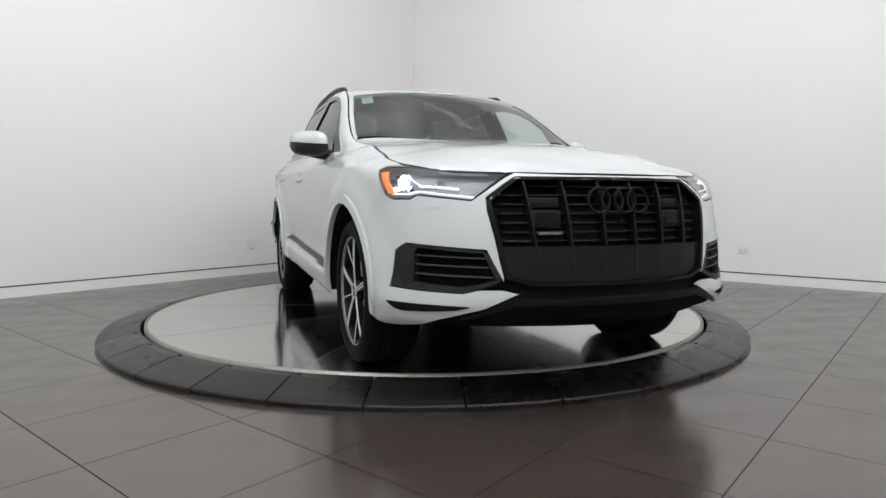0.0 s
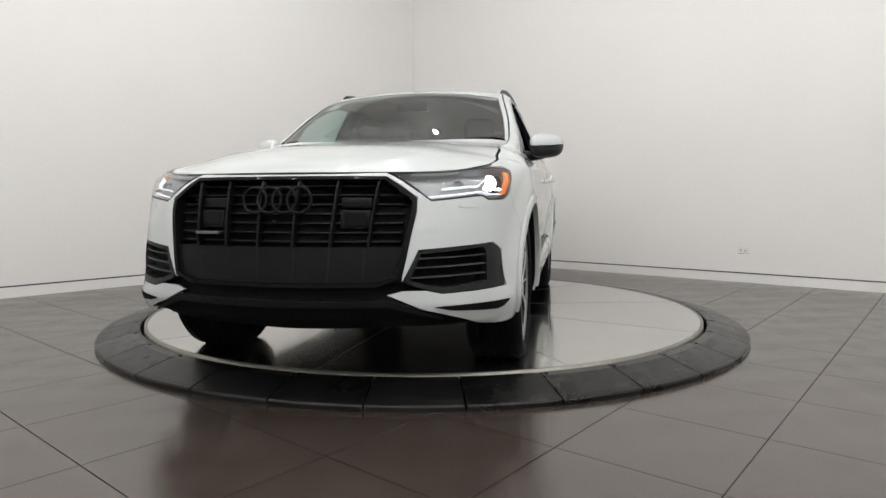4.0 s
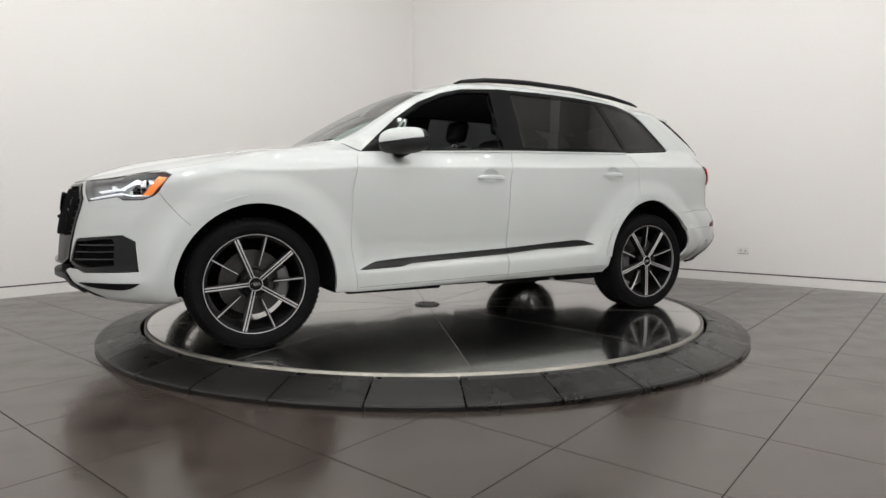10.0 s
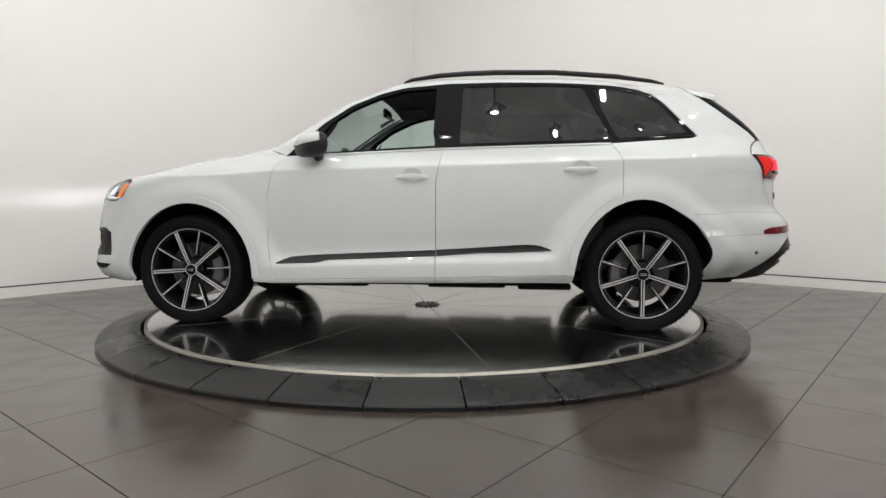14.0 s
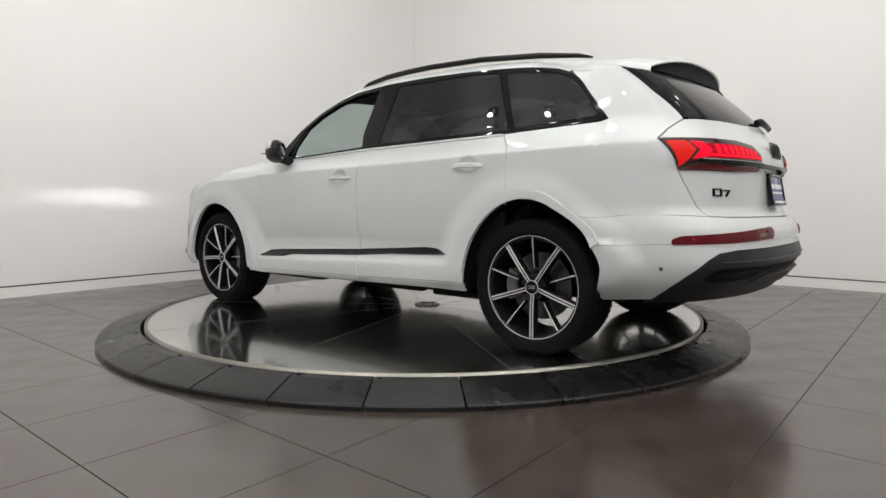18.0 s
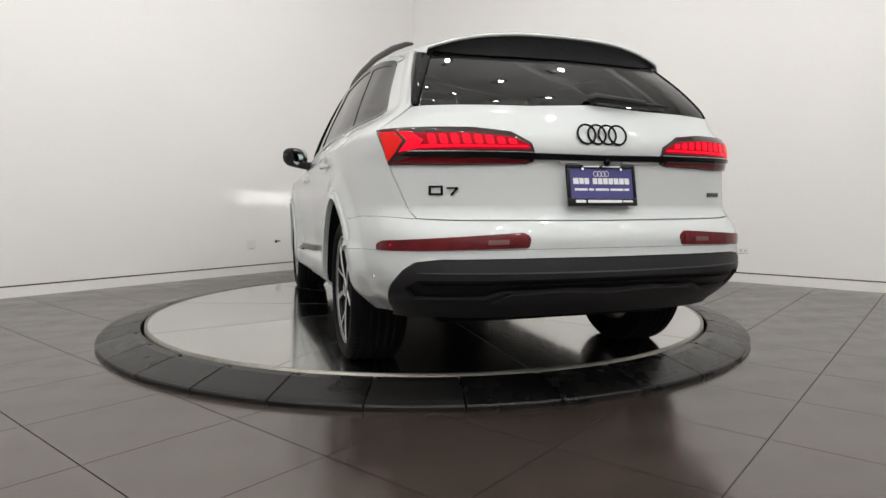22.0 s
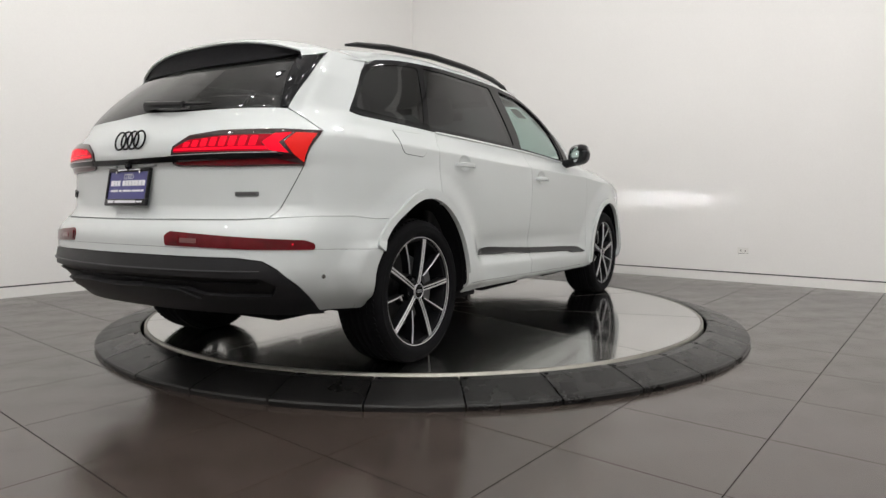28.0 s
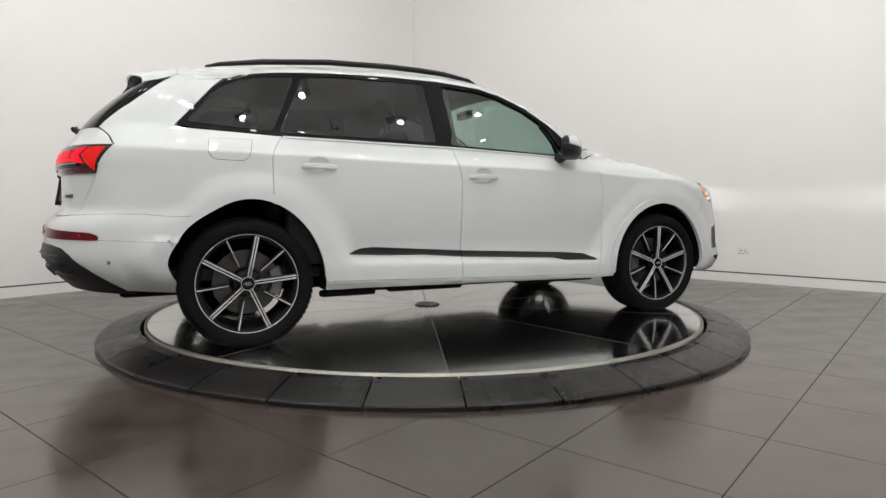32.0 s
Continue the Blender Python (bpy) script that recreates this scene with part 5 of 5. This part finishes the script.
def wheel(x, sg, turn):
    """A tyre on a ten-spoke alloy rim; outer face at +y of the wheel."""
    hub = new("wheel")
    hub.parent = CAR
    hub.matrix_basis = Matrix.Translation((x, sg * .795, .357)) @ (Matrix() if sg > 0 else Matrix.Rotation(math.pi, 4, "Z"))
    W, R = .135, .372
    tyre_prof = [(.262, -.115), (.275, -.135), (.31, -.142), (.345, -.134), (.362, -.115), (R - .003, -.09)]
    for g in (-.06, -.02, .02, .06):
        tyre_prof += [(R, g - .013), (R - .009, g - .005), (R - .009, g + .005), (R, g + .013)]
    tyre_prof += [(R - .003, .09), (.362, .115), (.350, .130), (.334, .139), (.330, .138), (.314, .141), (.297, .139), (.284, .131), (.275, .118), (.270, .10)]
    tyre = part("tyre", lathe(bmesh.new(), tyre_prof, 96), TYRE, hub, "black tyre", True)
    bm = bmesh.new()
    for k in range(72):
        a = 2 * math.pi * k / 72
        for y in (.094, -.094):
            m = Matrix.Rotation(a, 4, "Y") @ Matrix.Translation((R - .0095, y, 0)) @ Matrix.Rotation(.3, 4, "X")
            bmesh.ops.create_cube(bm, size=1, matrix=m @ Matrix.Diagonal((.012, .034, .018, 1)))
    tagged(part("tread", bm, TYRE, tyre), kind="stuff")
    rim = part("rim", lathe(bmesh.new(), [(.262, .121), (.268, .124), (.272, .120), (.272, .108), (.252, .104), (.240, .06), (.232, -.02), (.236, -.10), (.268, -.125)]), RIM_DARK, hub, "anthracite and polished alloy rim", True)
    rim.scale = (1.028, 1, 1.028)
    part("rim_edge", lathe(bmesh.new(), [(.2660, .110), (.2662, .1225), (.268, .1245), (.2710, .125), (.2730, .119)]), ALLOY, rim, "polished rim edge", True)
    for k in range(5):
        a = radians(turn) + 2 * math.pi * k / 5
        bm = bmesh.new()
        spoke(bm, a, .036, .256, .022, .032, .109, .114, .045)
        part("spoke_back", bm, RIM_DARK, rim)
        for sh in (1, -1):
            bm = bmesh.new()
            spoke(bm, a, .039, .262, .0058, .0088, .113, .118, .006, sh * .0074)
            part("spoke", bm, ALLOY, rim)
        a += math.pi / 5
        bm = bmesh.new()
        spoke(bm, a, .10, .257, .010, .018, .088, .112, .04)
        part("spoke_back", bm, RIM_DARK, rim)
        bm = bmesh.new()
        spoke(bm, a, .100, .262, .0048, .0078, .092, .117, .005)
        part("spoke", bm, ALLOY, rim)
        bm = bmesh.new()
        bmesh.ops.create_cone(bm, cap_ends=True, segments=6, radius1=.013, radius2=.011, depth=.03, matrix=Matrix.Rotation(-a, 4, "Y") @ Matrix.Translation((.058, .085, 0)) @ pose(0, 0, 0, -90))
        part("wheel_bolt", bm, RIM_DARK, rim)
    part("hub_ring", lathe(bmesh.new(), [(.0375, .10), (.0375, .1195), (.036, .121), (.0345, .119), (.0345, .10)], 40), ALLOY, rim, smooth=True)
    bm = lathe(bmesh.new(), [(.075, .06), (.072, .095), (.05, .104), (.036, .112), (.034, .117), (.0, .119)], 40)
    part("hub_cap", bm, BLACK_GLOSS, rim, smooth=True)
    bm = bmesh.new()
    for i in range(4):
        for k in range(16):
            c = (i - 1.5) * .0095
            v = [(c + r * math.cos(t), .1195, r * math.sin(t)) for t, r in ((2 * math.pi * k / 16, .0075), (2 * math.pi * (k + 1) / 16, .0075), (2 * math.pi * (k + 1) / 16, .006), (2 * math.pi * k / 16, .006))]
            bm.faces.new([bm.verts.new(p) for p in v])
    part("cap_emblem", bm, ALLOY, rim)
    disc = part("brake_disc", lathe(bmesh.new(), [(.06, .03), (.085, .035), (.09, .02), (.185, .02), (.185, -.008), (.09, -.008)], 48), BRAKE, hub, "steel brake disc", True)
    bm = bmesh.new()
    fwd = -1 if x > 0 else 1
    rows = []
    for k in range(9):
        t = radians((0 if fwd > 0 else 180) + (-26 + 52 * k / 8))
        m = Matrix.Rotation(-t if sg > 0 else math.pi - t, 4, "Y") @ Matrix.Translation((.165, .02, 0))
        rows.append([bm.verts.new(m @ Vector((dx, dy, 0))) for dx, dy in ((-.037, -.04), (-.037, .03), (-.025, .042), (.025, .042), (.037, .03), (.037, -.04))])
    for p, q in zip(rows, rows[1:]):
        for j in range(6):
            bm.faces.new((p[j], q[j], q[(j + 1) % 6], p[(j + 1) % 6]))
    bm.faces.new(rows[0])
    bm.faces.new(rows[-1])
    part("brake_caliper", bm, CALIPER, hub)
    return hub


wheel(1.503, 1, -4)
wheel(1.503, -1, 20)
wheel(-1.485, 1, 54)
wheel(-1.485, -1, 30)

# -- wheel housings, inner shell, underbody --
for sg in (1, -1):
    for (cx, rx, rz) in (FRONT_ARCH, REAR_ARCH):
        rows = []
        for a in np.linspace(-5, 185, 33):
            c, s = math.cos(radians(a)), math.sin(radians(a))
            y1 = float(low(s_of_x(cx + rx * c), .345 + rz * s)[1]) - .006
            rows.append([(cx + (rx + .012) * c, sg * y1, .345 + (rz + .012) * s), (cx + (rx + .012) * c, sg * .60, .345 + (rz + .012) * s), (cx, sg * .58, .345)])
        grid_ob("wheel_housing", rows, DARK, CAR)
    holes = [arch(*a[:1], a[1] + .004, a[2] + .004, -30, 210, 40) for a in (FRONT_ARCH, REAR_ARCH)]
    shell = [(.0, .23), (1.0, .26), X(1.95, .27), X(1.05, .27), X(-1.05, .285), X(-1.9, .345), (E_, .36), (E_, 1.10), (5.5, 1.10), X(-1.9, 1.14), X(-1.2, 1.15), X(-.2, 1.12), X(.85, 1.08), X(1.1, 1.06), (1.30, .95), (1.18, .80), (.0, .80)]
    patch("inner_shell", shell, DARK, CAR, sgn=sg, off=-.045, thick=.0, gap=0, step=.08, holes=holes)
bm = bmesh.new()
box(bm, (-2.15, -.60, .27), (2.15, .60, .36), None, .03)
box(bm, (-1.0, -.78, .255), (1.02, .78, .31), None, .02)
part("underbody", bm, DARK, CAR, "black underbody", True)
for sg in (1, -1):
    for x0, x1, y, z in ((.30, .95, .81, .250), (-.62, -.10, .78, .245), (-1.05, -.70, .77, .235)):
        part("sill_guard", box(bmesh.new(), (x0, sg * y - .035, z), (x1, sg * y + .035, .275), None, .015), DARK, CAR, smooth=True)
for x, r in ((1.503, .035), (-1.485, .045)):
    part("axle", tube(bmesh.new(), [(x, -.7, .35), (x, .7, .35)], r), DARK, CAR, smooth=True)
part("exhaust_pipe", tube(bmesh.new(), [(-1.2, .2, .28), (-1.9, .25, .30), (-2.15, .35, .33)], .035), DARK, CAR, smooth=True)
part("silencer", box(bmesh.new(), (-2.2, -.45, .30), (-1.95, .45, .40), None, .05), DARK, CAR, smooth=True)
for sg in (1, -1):
    part("mud_flap", box(bmesh.new(), (1.94, sg * .76 - .075, .265), (1.955, sg * .76 + .075, .33), None, .006), DARK, CAR)

# -- interior --
def soft_box(lo, hi, r=.05, seg=3):
    return box(bmesh.new(), lo, hi, None, r, seg)


part("cabin_floor", soft_box((-2.1, -.76, .36), (1.0, .76, .44), .02), INTERIOR, CAR)
dash = part("dashboard", soft_box((.62, -.74, .72), (1.02, .74, 1.10), .07), INTERIOR, CAR, "black dashboard", True)
part("screen_bezel", soft_box((.60, -.20, .86), (.625, .08, 1.0), .008), BLACK_GLOSS, dash)
part("cluster_hood", soft_box((.58, .20, 1.04), (.80, .56, 1.13), .035), INTERIOR, dash, "", True)
grid_ob("headliner", [[(x, y, float(np.interp(x, (-1.9, -1.2, -.3, .3), (1.53, 1.60, 1.615, 1.575))) - .03 * (y / .6) ** 2) for y in np.linspace(-.64, .64, 9)] for x in np.linspace(.30, -1.9, 12)], HEADLINER, CAR, "dark grey headliner")
for sg in (1, -1):
    part("door_card", soft_box((-1.25, sg * .80 - .03, .44), (.80, sg * .80 + .03, 1.085), .025), INTERIOR, CAR)
    seat = part("front_seat", soft_box((-.35, sg * .37 - .26, .55), (.22, sg * .37 + .26, .74), .06), LEATHER, CAR, "black leather front seat", True)
    bm = soft_box((-.07, -.25, 0), (.07, .25, .66), .06)
    bmesh.ops.transform(bm, verts=bm.verts, matrix=Matrix.Translation((-.28, sg * .37, .66)) @ Matrix.Rotation(radians(-17), 4, "Y"))
    part("backrest", bm, LEATHER, seat, smooth=True)
    bm = soft_box((-.055, -.13, 0), (.055, .13, .19), .05)
    bmesh.ops.transform(bm, verts=bm.verts, matrix=Matrix.Translation((-.475, sg * .37, 1.335)) @ Matrix.Rotation(radians(-12), 4, "Y"))
    part("headrest", bm, LEATHER, seat, smooth=True)
    bm = tube(bmesh.new(), [(-.455, sg * .37 - .05, 1.24), (-.475, sg * .37 - .05, 1.36)], .007)
    tube(bm, [(-.455, sg * .37 + .05, 1.24), (-.475, sg * .37 + .05, 1.36)], .007)
    part("headrest_posts", bm, CHROME, seat, smooth=True)
    bm = soft_box((-.05, -.12, 0), (.05, .12, .17), .045)
    bmesh.ops.transform(bm, verts=bm.verts, matrix=Matrix.Translation((-1.38, sg * .38, 1.25)))
    part("rear_headrest", bm, LEATHER, CAR, smooth=True)
rear = part("rear_bench", soft_box((-1.25, -.66, .56), (-.72, .66, .76), .06), LEATHER, CAR, "black leather rear bench", True)
bm = soft_box((-.07, -.66, 0), (.07, .66, .60), .06)
bmesh.ops.transform(bm, verts=bm.verts, matrix=Matrix.Translation((-1.24, 0, .70)) @ Matrix.Rotation(radians(-14), 4, "Y"))
part("backrest", bm, LEATHER, rear, smooth=True)
bm = bmesh.new()
tilt_m = Matrix.Translation((.50, .37, 1.03)) @ Matrix.Rotation(radians(-68), 4, "Y")
ring = []
for k in range(41):
    a = 2 * math.pi * k / 40
    ring.append(tilt_m @ Vector((.185 * math.cos(a), .185 * math.sin(a), 0)))
tube(bm, ring, .016)
for a in (0, 2.3, -2.3):
    tube(bm, [tilt_m @ Vector((.03 * math.cos(a), .03 * math.sin(a), -.01)), tilt_m @ Vector((.18 * math.cos(a), .18 * math.sin(a), 0))], .016)
part("steering_wheel", bm, LEATHER, CAR, "black steering wheel", True)
part("inner_mirror", soft_box((.30, -.12, 1.475), (.33, .12, 1.54), .012), BLACK_GLOSS, CAR, "inner mirror", True)
for sg in (1, -1):
    part("sun_visor", soft_box((.05, sg * .36 - .19, 1.562), (.24, sg * .36 + .19, 1.58), .006), HEADLINER, CAR)
for sg in (1, -1):
    rows = [[(x, sg * (y - .045), z) for x, y, z in (tuple(low(s_of_x(x0), z0)) for z0 in np.linspace(1.12, 1.60, 6))] for x0 in (-.15, -.38)]
    grid_ob("pillar_trim", rows, INTERIOR, CAR)




def angle(t):
    """The turntable's angle at t seconds, in degrees: a slow, even turn."""
    return -70.25 - 8.3378 * t


def motions():
    rows = [(float(t), angle(t)) for t in range(33)]
    walk(DISC, [(t, pose(0, 0, 0, 0, 0, a)) for t, a in rows])
    walk(CAR, [(t, pose(0, 0, 0, 0, 0, a) @ pose(0, -.0286, 0)) for t, a in rows])


motions()
